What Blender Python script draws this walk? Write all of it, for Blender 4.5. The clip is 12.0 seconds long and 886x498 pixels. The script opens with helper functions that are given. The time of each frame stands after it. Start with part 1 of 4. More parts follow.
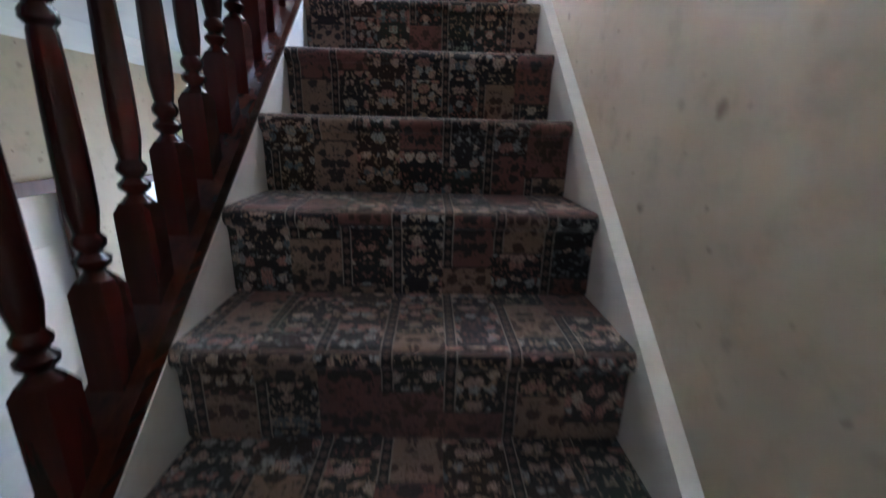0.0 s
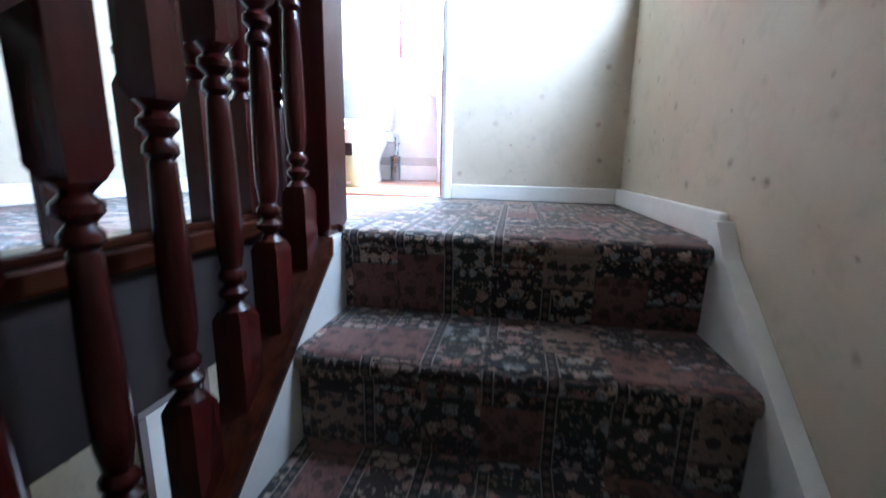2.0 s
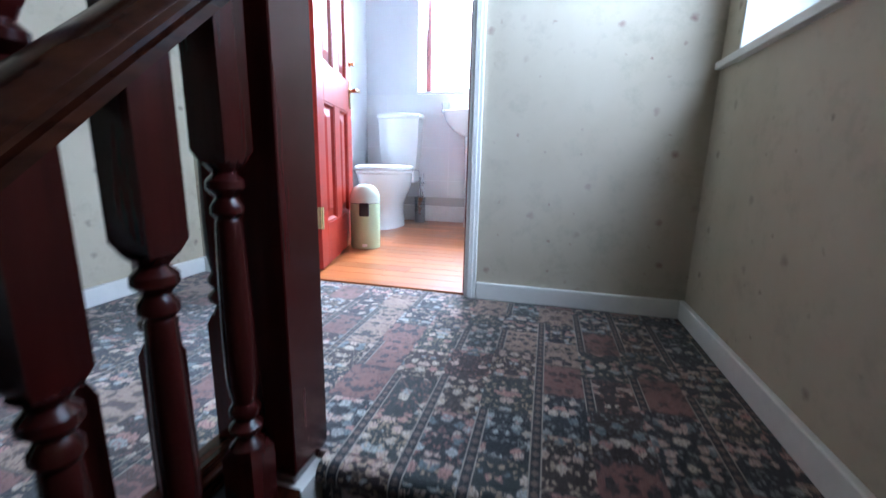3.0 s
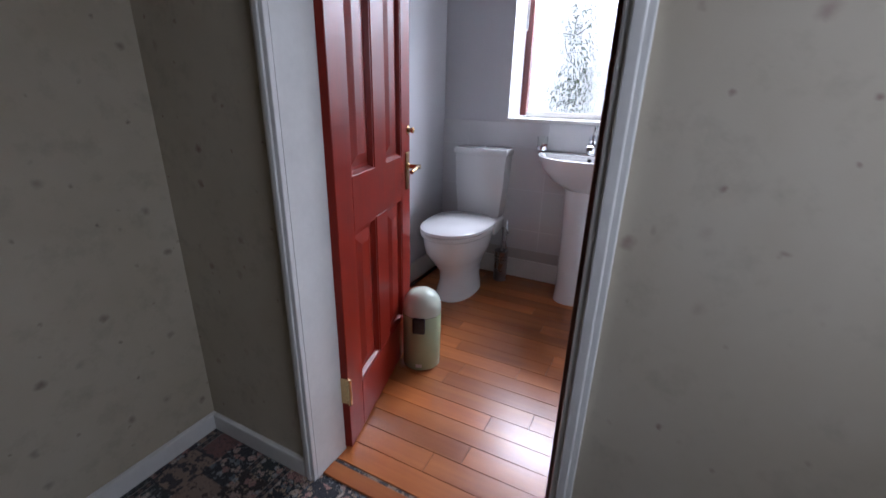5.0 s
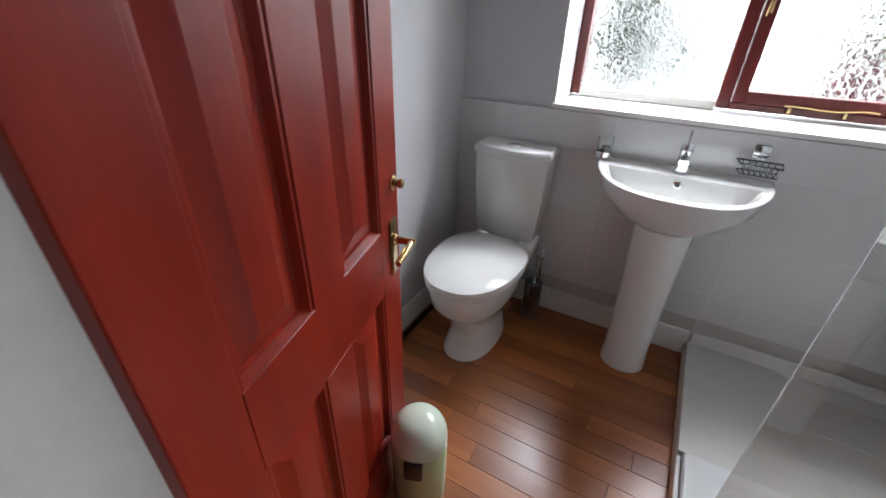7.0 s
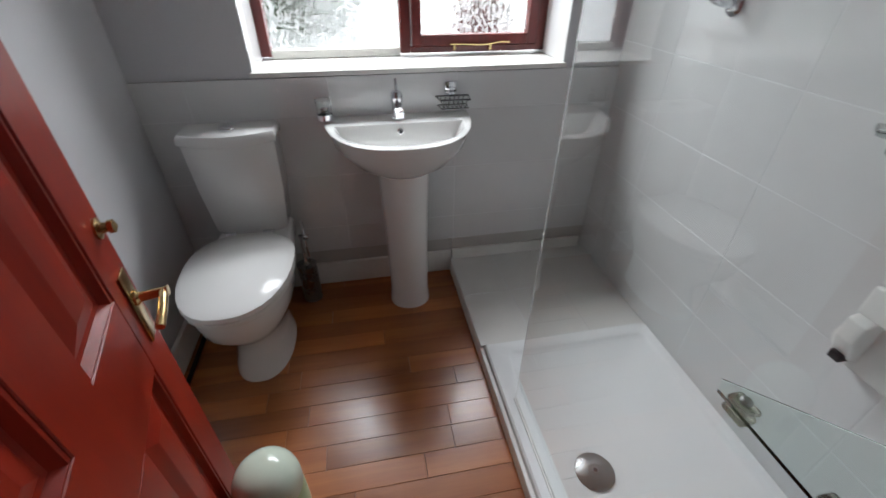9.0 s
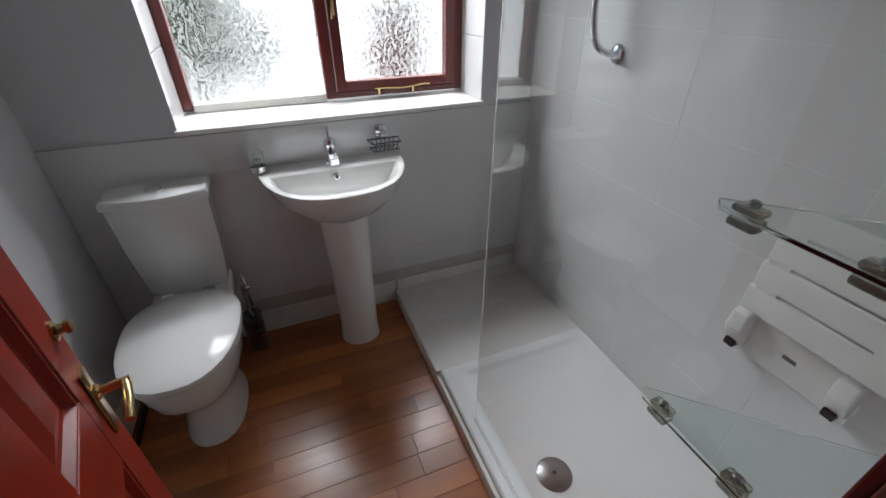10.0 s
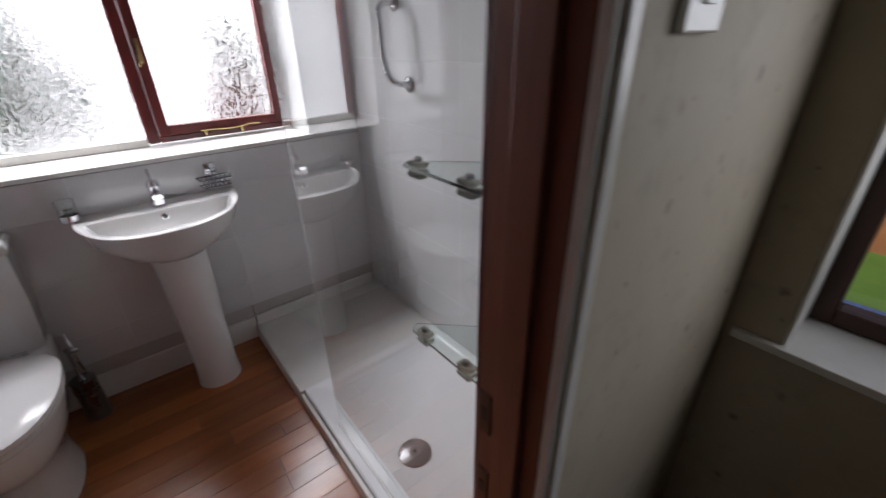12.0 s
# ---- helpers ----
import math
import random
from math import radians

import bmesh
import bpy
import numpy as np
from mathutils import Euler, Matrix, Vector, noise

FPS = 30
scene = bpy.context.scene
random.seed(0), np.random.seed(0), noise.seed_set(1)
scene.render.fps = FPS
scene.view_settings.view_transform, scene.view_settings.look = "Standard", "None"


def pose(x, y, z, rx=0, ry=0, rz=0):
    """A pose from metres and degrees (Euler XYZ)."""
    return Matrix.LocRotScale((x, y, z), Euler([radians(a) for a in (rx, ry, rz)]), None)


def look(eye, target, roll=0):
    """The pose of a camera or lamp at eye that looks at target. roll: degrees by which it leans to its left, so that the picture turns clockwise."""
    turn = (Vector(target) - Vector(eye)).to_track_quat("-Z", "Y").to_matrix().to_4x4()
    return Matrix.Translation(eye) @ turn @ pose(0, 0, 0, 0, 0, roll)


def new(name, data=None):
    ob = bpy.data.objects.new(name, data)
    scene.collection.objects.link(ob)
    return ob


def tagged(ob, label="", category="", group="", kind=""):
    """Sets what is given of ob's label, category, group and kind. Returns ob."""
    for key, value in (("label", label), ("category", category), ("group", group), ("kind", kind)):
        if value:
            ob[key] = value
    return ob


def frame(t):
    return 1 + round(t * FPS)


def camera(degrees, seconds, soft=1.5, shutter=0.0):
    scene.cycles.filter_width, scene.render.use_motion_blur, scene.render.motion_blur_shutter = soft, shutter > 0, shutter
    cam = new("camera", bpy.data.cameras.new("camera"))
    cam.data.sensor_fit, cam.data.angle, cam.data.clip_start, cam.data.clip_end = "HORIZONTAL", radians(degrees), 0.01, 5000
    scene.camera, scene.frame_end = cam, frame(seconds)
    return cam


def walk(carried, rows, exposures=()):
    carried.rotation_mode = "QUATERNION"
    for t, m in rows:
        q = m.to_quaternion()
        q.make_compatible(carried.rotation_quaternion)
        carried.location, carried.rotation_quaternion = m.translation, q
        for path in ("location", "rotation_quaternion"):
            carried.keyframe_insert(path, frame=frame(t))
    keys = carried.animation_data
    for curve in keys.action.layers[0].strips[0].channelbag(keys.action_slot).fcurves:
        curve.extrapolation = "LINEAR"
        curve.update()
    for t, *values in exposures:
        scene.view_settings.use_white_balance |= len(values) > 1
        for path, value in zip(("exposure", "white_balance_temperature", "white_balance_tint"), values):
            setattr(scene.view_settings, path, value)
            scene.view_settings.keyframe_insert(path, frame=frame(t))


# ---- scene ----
cam = camera(93.9, 12.0, soft=1.5, shutter=0.35)
PATH = [
    (0, (1.778, -1.835, -0.628), (1.843, 0.086, -1.180), 1.5),
    (0.5, (1.755, -1.606, -0.418), (1.657, 0.326, -0.927), 1.3),
    (1, (1.740, -1.360, -0.203), (1.557, 0.557, -0.733), 1.2),
    (1.5, (1.742, -1.124, -0.009), (1.466, 0.789, -0.524), 1.1),
    (2, (1.734, -0.919, 0.155), (1.411, 1.014, -0.248), 1.2),
    (2.5, (1.707, -0.736, 0.346), (1.330, 1.185, -0.061), 1.3),
    (3, (1.691, -0.558, 0.522), (1.225, 1.341, 0.100), 1.3),
    (3.5, (1.686, -0.352, 0.683), (1.149, 1.526, 0.253), 1.3),
    (5.5, (1.408, 0.465, 1.294), (0.483, 2.073, 0.545), 1.3),
    (6, (1.316, 0.713, 1.371), (0.341, 2.276, 0.593), 1.3),
    (6.5, (1.15, 0.902, 1.412), (0.213, 2.428, 0.521), 1.5),
    (8.5, (1.055, 1.095, 1.364), (0.976, 2.738, 0.227), 0.3),
    (9, (1.008, 1.071, 1.423), (1.322, 2.683, 0.281), 0.4),
    (9.5, (0.994, 1.063, 1.464), (1.492, 2.63, 0.325), 0.1),
    (10, (0.964, 1.051, 1.537), (1.586, 2.615, 0.456), -0.1),
    (10.5, (0.945, 1.034, 1.554), (1.615, 2.636, 0.562), -0.3),
    (11, (0.96, 0.988, 1.537), (1.703, 2.589, 0.596), -0.5),
    (11.5, (0.996, 0.906, 1.516), (1.887, 2.437, 0.588), -0.5),
    (12, (1.06, 0.74, 1.505), (2.164, 2.134, 0.591), -1.1),
]
walk(cam, [(t, look(eye, target, roll)) for t, eye, target, roll in PATH], exposures=((0, 4.9, 5000, 16), (0.5, 4.7, 4650, 12), (1, 4.5, 4500, 10), (1.5, 4.1, 4650, 10), (2, 3.25, 4800, 10), (2.5, 2.4, 4850, 10), (3, 1.65, 4900, 10), (3.5, 1.05, 5050, 12), (5.5, -0.85, 5900, 22), (6.5, -0.75, 6200, 16), (8.5, -1.0, 6400, 12), (9.5, -1.3, 6400, 12), (10.5, -1.5, 6400, 12), (12, -1.4, 6500, 20)))

# ---- world, large lights ----
world = bpy.data.worlds.new("overcast_sky")
scene.world = world
world.use_nodes = True
wn = world.node_tree
sky = wn.nodes.new("ShaderNodeTexSky")
sky.sky_type = 'NISHITA'
sky.sun_disc = False
sky.sun_elevation, sky.sun_rotation = radians(48), radians(215)
sky.air_density, sky.dust_density = 1.0, 3.0
wn.links.new(sky.outputs[0], wn.nodes["Background"].inputs[0])
wn.nodes["Background"].inputs[1].default_value = 0.15

sun = new("sun", bpy.data.lights.new("sun", "SUN"))
sun.data.energy, sun.data.angle, sun.data.color = 2.4, radians(14), (1.0, 0.96, 0.9)
sun.matrix_world = look((-5, -7, 9), (0, 0, 0))


def area_lamp(name, eye, target, sx, sy, watts, col, spread=math.pi):
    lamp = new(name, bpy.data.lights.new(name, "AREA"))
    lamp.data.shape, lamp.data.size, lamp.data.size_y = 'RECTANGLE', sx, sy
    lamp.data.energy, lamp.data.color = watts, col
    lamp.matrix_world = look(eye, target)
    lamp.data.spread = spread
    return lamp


# daylight of the sky at the upper part of the bathroom and landing windows
area_lamp("bathroom_daylight", (1.24, 3.40, 2.0), (1.18, 1.4, 1.2), 1.2, 0.32, 104, (0.93, 0.97, 1.0))
area_lamp("landing_daylight", (2.46, 0.40, 1.58), (1.35, 0.98, 0.95), 0.75, 0.65, 5.5, (0.90, 0.96, 1.0), radians(120))
# fill lamp added below the landing to brighten the hall; no window there
area_lamp("hall_fill", (0.72, 1.03, -1.35), (0.66, -1.0, -1.25), 0.6, 0.9, 0.4, (0.95, 0.97, 1.0))


# ---- materials ----
def nodes_of(name):
    m = bpy.data.materials.new(name)
    m.use_nodes = True
    t = m.node_tree
    return m, t, t.nodes["Principled BSDF"]


def node(t, kind, *links, **props):
    """A node with its inputs filled in order: a socket is linked, a value is set."""
    n = t.nodes.new(kind)
    for k, v in props.items():
        if k == "operation":
            n.operation = v
        elif k == "blend":
            n.data_type, n.blend_type = 'RGBA', v
        elif k == "feature":
            n.feature = v
    for i, v in enumerate(links):
        if v is None:
            continue
        if isinstance(v, bpy.types.NodeSocket):
            t.links.new(v, n.inputs[i])
        else:
            n.inputs[i].default_value = v
    return n


def mth(t, op, a, b=0.0, c=0.0):
    return node(t, "ShaderNodeMath", a, b, c, operation=op).outputs[0]


def mixc(t, fac, a, b, blend='MIX'):
    n = t.nodes.new("ShaderNodeMix")
    n.data_type, n.blend_type = 'RGBA', blend
    for i, v in ((0, fac), (6, a), (7, b)):
        if isinstance(v, bpy.types.NodeSocket):
            t.links.new(v, n.inputs[i])
        else:
            n.inputs[i].default_value = v if i == 0 else (*v[:3], 1)
    return n.outputs[2]


def noise_tex(t, co, scale, detail=3.0, rough=0.55):
    n = t.nodes.new("ShaderNodeTexNoise")
    t.links.new(co, n.inputs["Vector"])
    n.inputs["Scale"].default_value, n.inputs["Detail"].default_value, n.inputs["Roughness"].default_value = scale, detail, rough
    return n.outputs[0]


def ramp(t, v, stops, constant=False):
    n = t.nodes.new("ShaderNodeValToRGB")
    t.links.new(v, n.inputs[0])
    e = n.color_ramp.elements
    if constant:
        n.color_ramp.interpolation = 'CONSTANT'
    while len(e) < len(stops):
        e.new(0.5)
    for el, (p, c) in zip(e, stops):
        el.position = p
        el.color = (*c, 1) if isinstance(c, tuple) else (c, c, c, 1)
    return n.outputs[0]


def bump(t, bsdf, h, strength, dist=0.002):
    b = t.nodes.new("ShaderNodeBump")
    t.links.new(h, b.inputs["Height"])
    b.inputs["Strength"].default_value, b.inputs["Distance"].default_value = strength, dist
    t.links.new(b.outputs[0], bsdf.inputs["Normal"])


def world_co(t):
    return t.nodes.new("ShaderNodeNewGeometry").outputs["Position"]


def object_co(t):
    return t.nodes.new("ShaderNodeTexCoord").outputs["Object"]


def plain(name, col, rough=0.5, metal=0.0, var=0.08, scale=6.0, grain=180.0, bumps=0.15, coat=0.0, wear=0.12):
    """A surface with broad stains and fine grain round one base colour."""
    m, t, b = nodes_of(name)
    co = object_co(t)
    n1, n2 = noise_tex(t, co, scale, 4), noise_tex(t, co, grain, 2)
    f = mth(t, 'ADD', mth(t, 'MULTIPLY', n1, 0.7), mth(t, 'MULTIPLY', n2, 0.3))
    lo = tuple(max(0, c * (1 - var)) for c in col)
    hi = tuple(min(1, c * (1 + var)) for c in col)
    t.links.new(ramp(t, f, [(0.3, lo), (0.7, hi)]), b.inputs["Base Color"])
    t.links.new(mth(t, 'ADD', mth(t, 'MULTIPLY', n1, wear), rough - wear / 2), b.inputs["Roughness"])
    b.inputs["Metallic"].default_value = metal
    b.inputs["Coat Weight"].default_value = coat
    b.inputs["Coat Roughness"].default_value = 0.08
    if bumps:
        bump(t, b, n2, bumps, 0.001)
    return m


def glass(name, col=(1, 1, 1), rough=0.0):
    m, t, b = nodes_of(name)
    b.inputs["Base Color"].default_value = (*col, 1)
    b.inputs["Transmission Weight"].default_value = 1.0
    b.inputs["Roughness"].default_value = rough
    b.inputs["IOR"].default_value = 1.45
    return m


def frosted(name):
    """Obscure glass: worm-like ripples pressed into one face."""
    m, t, b = nodes_of(name)
    b.inputs["Base Color"].default_value = (0.96, 0.98, 0.97, 1)
    b.inputs["Transmission Weight"].default_value = 1.0
    b.inputs["Roughness"].default_value = 0.2
    co = object_co(t)
    v = t.nodes.new("ShaderNodeTexVoronoi")
    v.feature = 'DISTANCE_TO_EDGE'
    v.inputs["Scale"].default_value = 42
    d = t.nodes.new("ShaderNodeMix")
    d.data_type = 'VECTOR'
    wob = t.nodes.new("ShaderNodeTexNoise")
    wob.inputs["Scale"].default_value = 28
    t.links.new(co, wob.inputs["Vector"])
    d.inputs[0].default_value = 0.05
    t.links.new(co, d.inputs[4])
    t.links.new(wob.outputs[1], d.inputs[5])
    t.links.new(d.outputs[1], v.inputs["Vector"])
    h = ramp(t, v.outputs[0], [(0.0, 0.0), (0.16, 1.0)])
    bump(t, b, h, 0.4, 0.002)
    return m


def wallpaper(name, base, spot, dark):
    """Cream paper with a soft mottle and scattered small faded sprigs."""
    m, t, b = nodes_of(name)
    co = world_co(t)
    n1, n2 = noise_tex(t, co, 2.2, 5, 0.6), noise_tex(t, co, 260, 2)
    n3 = noise_tex(t, co, 14, 4, 0.65)
    c = ramp(t, n1, [(0.3, dark), (0.66, base)])
    c = mixc(t, mth(t, 'MULTIPLY', ramp(t, n3, [(0.52, 0.0), (0.74, 1.0)]), 0.35), c, tuple(0.62 * q for q in dark))
    px = t.nodes.new("ShaderNodeSeparateXYZ")
    t.links.new(co, px.inputs[0])
    flat = t.nodes.new("ShaderNodeCombineXYZ")
    t.links.new(mth(t, 'ADD', px.outputs[0], px.outputs[1]), flat.inputs[0])
    t.links.new(px.outputs[2], flat.inputs[1])
    co = flat.outputs[0]
    for sc, size, seed in ((5.2, 0.05, 0.0), (7.5, 0.032, 3.7)):
        v = t.nodes.new("ShaderNodeTexVoronoi")
        v.voronoi_dimensions = '2D'
        v.inputs["Scale"].default_value = sc
        off = node(t, "ShaderNodeVectorMath", co, (seed, seed * 2, seed), operation='ADD').outputs[0]
        wob = t.nodes.new("ShaderNodeTexNoise")
        wob.inputs["Scale"].default_value = 45
        t.links.new(off, wob.inputs["Vector"])
        w2 = node(t, "ShaderNodeVectorMath", wob.outputs[1], (0.021, 0.021, 0.0), operation='MULTIPLY').outputs[0]
        off = node(t, "ShaderNodeVectorMath", off, w2, operation='ADD').outputs[0]
        t.links.new(off, v.inputs["Vector"])
        f = ramp(t, v.outputs[0], [(0.0, 1.0), (size * 0.55, 0.8), (size * 1.6, 0.0)])
        sep = t.nodes.new("ShaderNodeSeparateColor")
        t.links.new(v.outputs[1], sep.inputs[0])
        keep = mth(t, 'MULTIPLY', sep.outputs[0], 0.75)
        c = mixc(t, mth(t, 'MULTIPLY', f, keep), c, spot)
    t.links.new(c, b.inputs["Base Color"])
    b.inputs["Roughness"].default_value = 0.72
    bump(t, b, n2, 0.2, 0.001)
    return m


def carpet(name):
    """Woven patchwork carpet: rows of oblong patches, each with its mirrored flower motif and dotted border."""
    m, t, b = nodes_of(name)
    uv = t.nodes.new("ShaderNodeUVMap").outputs[0]
    sp = t.nodes.new("ShaderNodeSeparateXYZ")
    t.links.new(uv, sp.inputs[0])
    cw, ch = 0.113, 0.147
    u = mth(t, 'DIVIDE', sp.outputs[0], cw)
    i = mth(t, 'FLOOR', u)
    h1 = node(t, "ShaderNodeTexWhiteNoise", None, i)
    h1.noise_dimensions = '1D'
    v = mth(t, 'ADD', mth(t, 'DIVIDE', sp.outputs[1], ch), mth(t, 'MULTIPLY', h1.outputs[0], 7.0))
    j = mth(t, 'FLOOR', v)
    fu, fv = mth(t, 'FRACT', u), mth(t, 'FRACT', v)
    cell = t.nodes.new("ShaderNodeCombineXYZ")
    t.links.new(i, cell.inputs[0])
    t.links.new(j, cell.inputs[1])
    wn2 = t.nodes.new("ShaderNodeTexWhiteNoise")
    wn2.noise_dimensions = '3D'
    t.links.new(cell.outputs[0], wn2.inputs[0])
    sc = t.nodes.new("ShaderNodeSeparateColor")
    t.links.new(wn2.outputs[1], sc.inputs[0])
    ground = ramp(t, sc.outputs[0], [(0.0, (0.012, 0.013, 0.019)), (0.24, (0.030, 0.016, 0.014)), (0.44, (0.024, 0.029, 0.028)),
                                     (0.58, (0.20, 0.09, 0.075)), (0.70, (0.016, 0.015, 0.019)), (0.83, (0.30, 0.205, 0.15))], True)
    ink = ramp(t, sc.outputs[1], [(0.0, (0.46, 0.33, 0.22)), (0.34, (0.30, 0.14, 0.11)), (0.6, (0.25, 0.26, 0.25)), (0.8, (0.50, 0.39, 0.28))], True)
    inkdark = ramp(t, sc.outputs[1], [(0.0, (0.07, 0.035, 0.025)), (0.5, (0.025, 0.025, 0.03))], True)
    islight = ramp(t, sc.outputs[0], [(0.0, 0.0), (0.58, 1.0), (0.70, 0.0), (0.83, 1.0)], True)
    ink = mixc(t, islight, ink, inkdark)
    mu = mth(t, 'ABSOLUTE', mth(t, 'SUBTRACT', fu, 0.5))
    mot = t.nodes.new("ShaderNodeCombineXYZ")
    t.links.new(mth(t, 'MULTIPLY', mu, cw), mot.inputs[0])
    t.links.new(mth(t, 'MULTIPLY', fv, ch), mot.inputs[1])
    t.links.new(mth(t, 'MULTIPLY', sc.outputs[2], 9.0), mot.inputs[2])
    wob = t.nodes.new("ShaderNodeTexNoise")
    wob.inputs["Scale"].default_value = 95
    t.links.new(uv, wob.inputs["Vector"])
    wv = node(t, "ShaderNodeVectorMath", wob.outputs[1], (0.021, 0.021, 0.0), operation='MULTIPLY').outputs[0]
    mo = node(t, "ShaderNodeVectorMath", mot.outputs[0], wv, operation='ADD').outputs[0]

    def flowers(scale, cut, keep):
        vo = t.nodes.new("ShaderNodeTexVoronoi")
        vo.inputs["Scale"].default_value = scale
        t.links.new(mo, vo.inputs["Vector"])
        vs = t.nodes.new("ShaderNodeSeparateColor")
        t.links.new(vo.outputs[1], vs.inputs[0])
        return vo.outputs[0], vs, mth(t, 'MULTIPLY', mth(t, 'LESS_THAN', vo.outputs[0], cut), mth(t, 'GREATER_THAN', vs.outputs[0], keep))

    d1, s1, big = flowers(41, 0.50, 0.40)
    tint = ramp(t, s1.outputs[1], [(0.0, (0.54, 0.38, 0.31)), (0.3, (0.46, 0.24, 0.20)), (0.5, (0.42, 0.43, 0.41)), (0.7, (0.60, 0.49, 0.39)), (0.88, (0.15, 0.19, 0.21))], True)
    tint = mixc(t, islight, tint, inkdark)
    c = mixc(t, mth(t, 'MULTIPLY', big, 0.95), ground, tint)
    petal = noise_tex(t, uv, 230, 2)
    c = mixc(t, mth(t, 'MULTIPLY', big, ramp(t, petal, [(0.50, 0.0), (0.60, 0.85)])), c, (0.06, 0.035, 0.032))
    d2, s2, small = flowers(105, 0.40, 0.45)
    c = mixc(t, mth(t, 'MULTIPLY', small, 0.75), c, ink)
    # border between the rows of patches: a dark band with pale hairlines and beads
    some = mth(t, 'GREATER_THAN', sc.outputs[2], 0.52)
    band = mth(t, 'MULTIPLY', some, mth(t, 'LESS_THAN', fu, 0.2))
    c = mixc(t, band, c, (0.014, 0.014, 0.018))
    bead = mth(t, 'LESS_THAN', mth(t, 'ADD', mth(t, 'ABSOLUTE', mth(t, 'SUBTRACT', fu, 0.1)),
                                   mth(t, 'ABSOLUTE', mth(t, 'MULTIPLY', mth(t, 'SUBTRACT', mth(t, 'FRACT', mth(t, 'MULTIPLY', fv, 6.0)), 0.5), 0.2))), 0.07)
    c = mixc(t, mth(t, 'MULTIPLY', mth(t, 'MULTIPLY', bead, some), 0.7), c, (0.20, 0.13, 0.10))
    for p in (0.012, 0.19):
        line = mth(t, 'LESS_THAN', mth(t, 'ABSOLUTE', mth(t, 'SUBTRACT', fu, p)), 0.012)
        c = mixc(t, mth(t, 'MULTIPLY', mth(t, 'MULTIPLY', line, some), 0.75), c, (0.42, 0.36, 0.30))
    edge = mth(t, 'LESS_THAN', fv, 0.035)
    c = mixc(t, mth(t, 'MULTIPLY', edge, 0.7), c, (0.02, 0.018, 0.02))
    co = object_co(t)
    n1, n2 = noise_tex(t, co, 5, 4), noise_tex(t, co, 420, 2)
    c = mixc(t, 1.0, c, ramp(t, n1, [(0.3, 0.7), (0.7, 1.15)]), 'MULTIPLY')
    c = mixc(t, 1.0, c, ramp(t, n2, [(0.3, 0.72), (0.7, 1.2)]), 'MULTIPLY')
    t.links.new(c, b.inputs["Base Color"])
    b.inputs["Roughness"].default_value = 0.95
    b.inputs["Sheen Weight"].default_value = 0.22
    b.inputs["Sheen Roughness"].default_value = 0.5
    bump(t, b, n2, 0.9, 0.003)
    return m


def wood(name, dark, light, rough, along, scale=1.0, coat=0.0, per_piece=0.0, spec=0.5):
    """Stained wood with grain drawn out along one axis."""
    m, t, b = nodes_of(name)
    co = object_co(t)
    st = [26.0 * scale] * 3
    st[along] = 1.6 * scale
    if per_piece:
        oi = t.nodes.new("ShaderNodeObjectInfo")
        sh = t.nodes.new("ShaderNodeCombineXYZ")
        for k in range(3):
            t.links.new(mth(t, 'MULTIPLY', oi.outputs["Random"], 13.0 + k), sh.inputs[k])
        co = node(t, "ShaderNodeVectorMath", co, sh.outputs[0], operation='ADD').outputs[0]
    sco = node(t, "ShaderNodeVectorMath", co, tuple(st), operation='MULTIPLY').outputs[0]
    n1, n2 = noise_tex(t, sco, 1.0, 6, 0.65), noise_tex(t, co, 4.0, 3)
    f = mth(t, 'ADD', mth(t, 'MULTIPLY', n1, 0.75), mth(t, 'MULTIPLY', n2, 0.25))
    c = ramp(t, f, [(0.32, dark), (0.68, light)])
    if per_piece:
        c = mixc(t, 1.0, c, ramp(t, oi.outputs["Random"], [(0.0, 1 - per_piece), (1.0, 1 + per_piece)]), 'MULTIPLY')
    t.links.new(c, b.inputs["Base Color"])
    t.links.new(mth(t, 'ADD', mth(t, 'MULTIPLY', n1, 0.15), rough - 0.07), b.inputs["Roughness"])
    b.inputs["Coat Weight"].default_value = coat
    b.inputs["Coat Roughness"].default_value = 0.12
    b.inputs["Specular IOR Level"].default_value = spec
    bump(t, b, n1, 0.12, 0.001)
    return m


PAPER = wallpaper("cream_wallpaper", (0.51, 0.455, 0.345), (0.13, 0.085, 0.07), (0.43, 0.37, 0.265))
PAPER_FLOWER = wallpaper("flower_wallpaper", (0.53, 0.475, 0.37), (0.20, 0.08, 0.075), (0.45, 0.39, 0.285))
WHITE_WALL = plain("white_emulsion", (0.62, 0.62, 0.635), 0.6, var=0.04, scale=2.5)
CEILING = plain("ceiling_white", (0.68, 0.68, 0.67), 0.8, var=0.04)
GLOSS = plain("white_gloss_paint", (0.76, 0.75, 0.71), 0.34, var=0.06, scale=9, grain=60, bumps=0.1)
TILE = plain("white_glazed_tile", (0.69, 0.695, 0.69), 0.13, var=0.03, scale=3, grain=14, bumps=0.05, coat=0.4)
TILE_FLOOR = plain("grey_white_platform_tile", (0.66, 0.65, 0.62), 0.3, var=0.05, scale=5, bumps=0.08)
# apron colour taken nearly black to stand for the shade on it
APRON = plain("shade_dark_apron", (0.048, 0.037, 0.035), 0.55, var=0.15)
STRIP = plain("grey_beige_strip", (0.50, 0.48, 0.45), 0.5, var=0.08, scale=5)
GROUT = plain("pale_grout", (0.70, 0.71, 0.71), 0.7, var=0.1)
CERAMIC = plain("white_ceramic", (0.80, 0.80, 0.78), 0.09, var=0.015, scale=3, bumps=0.0, coat=0.6, wear=0.02)
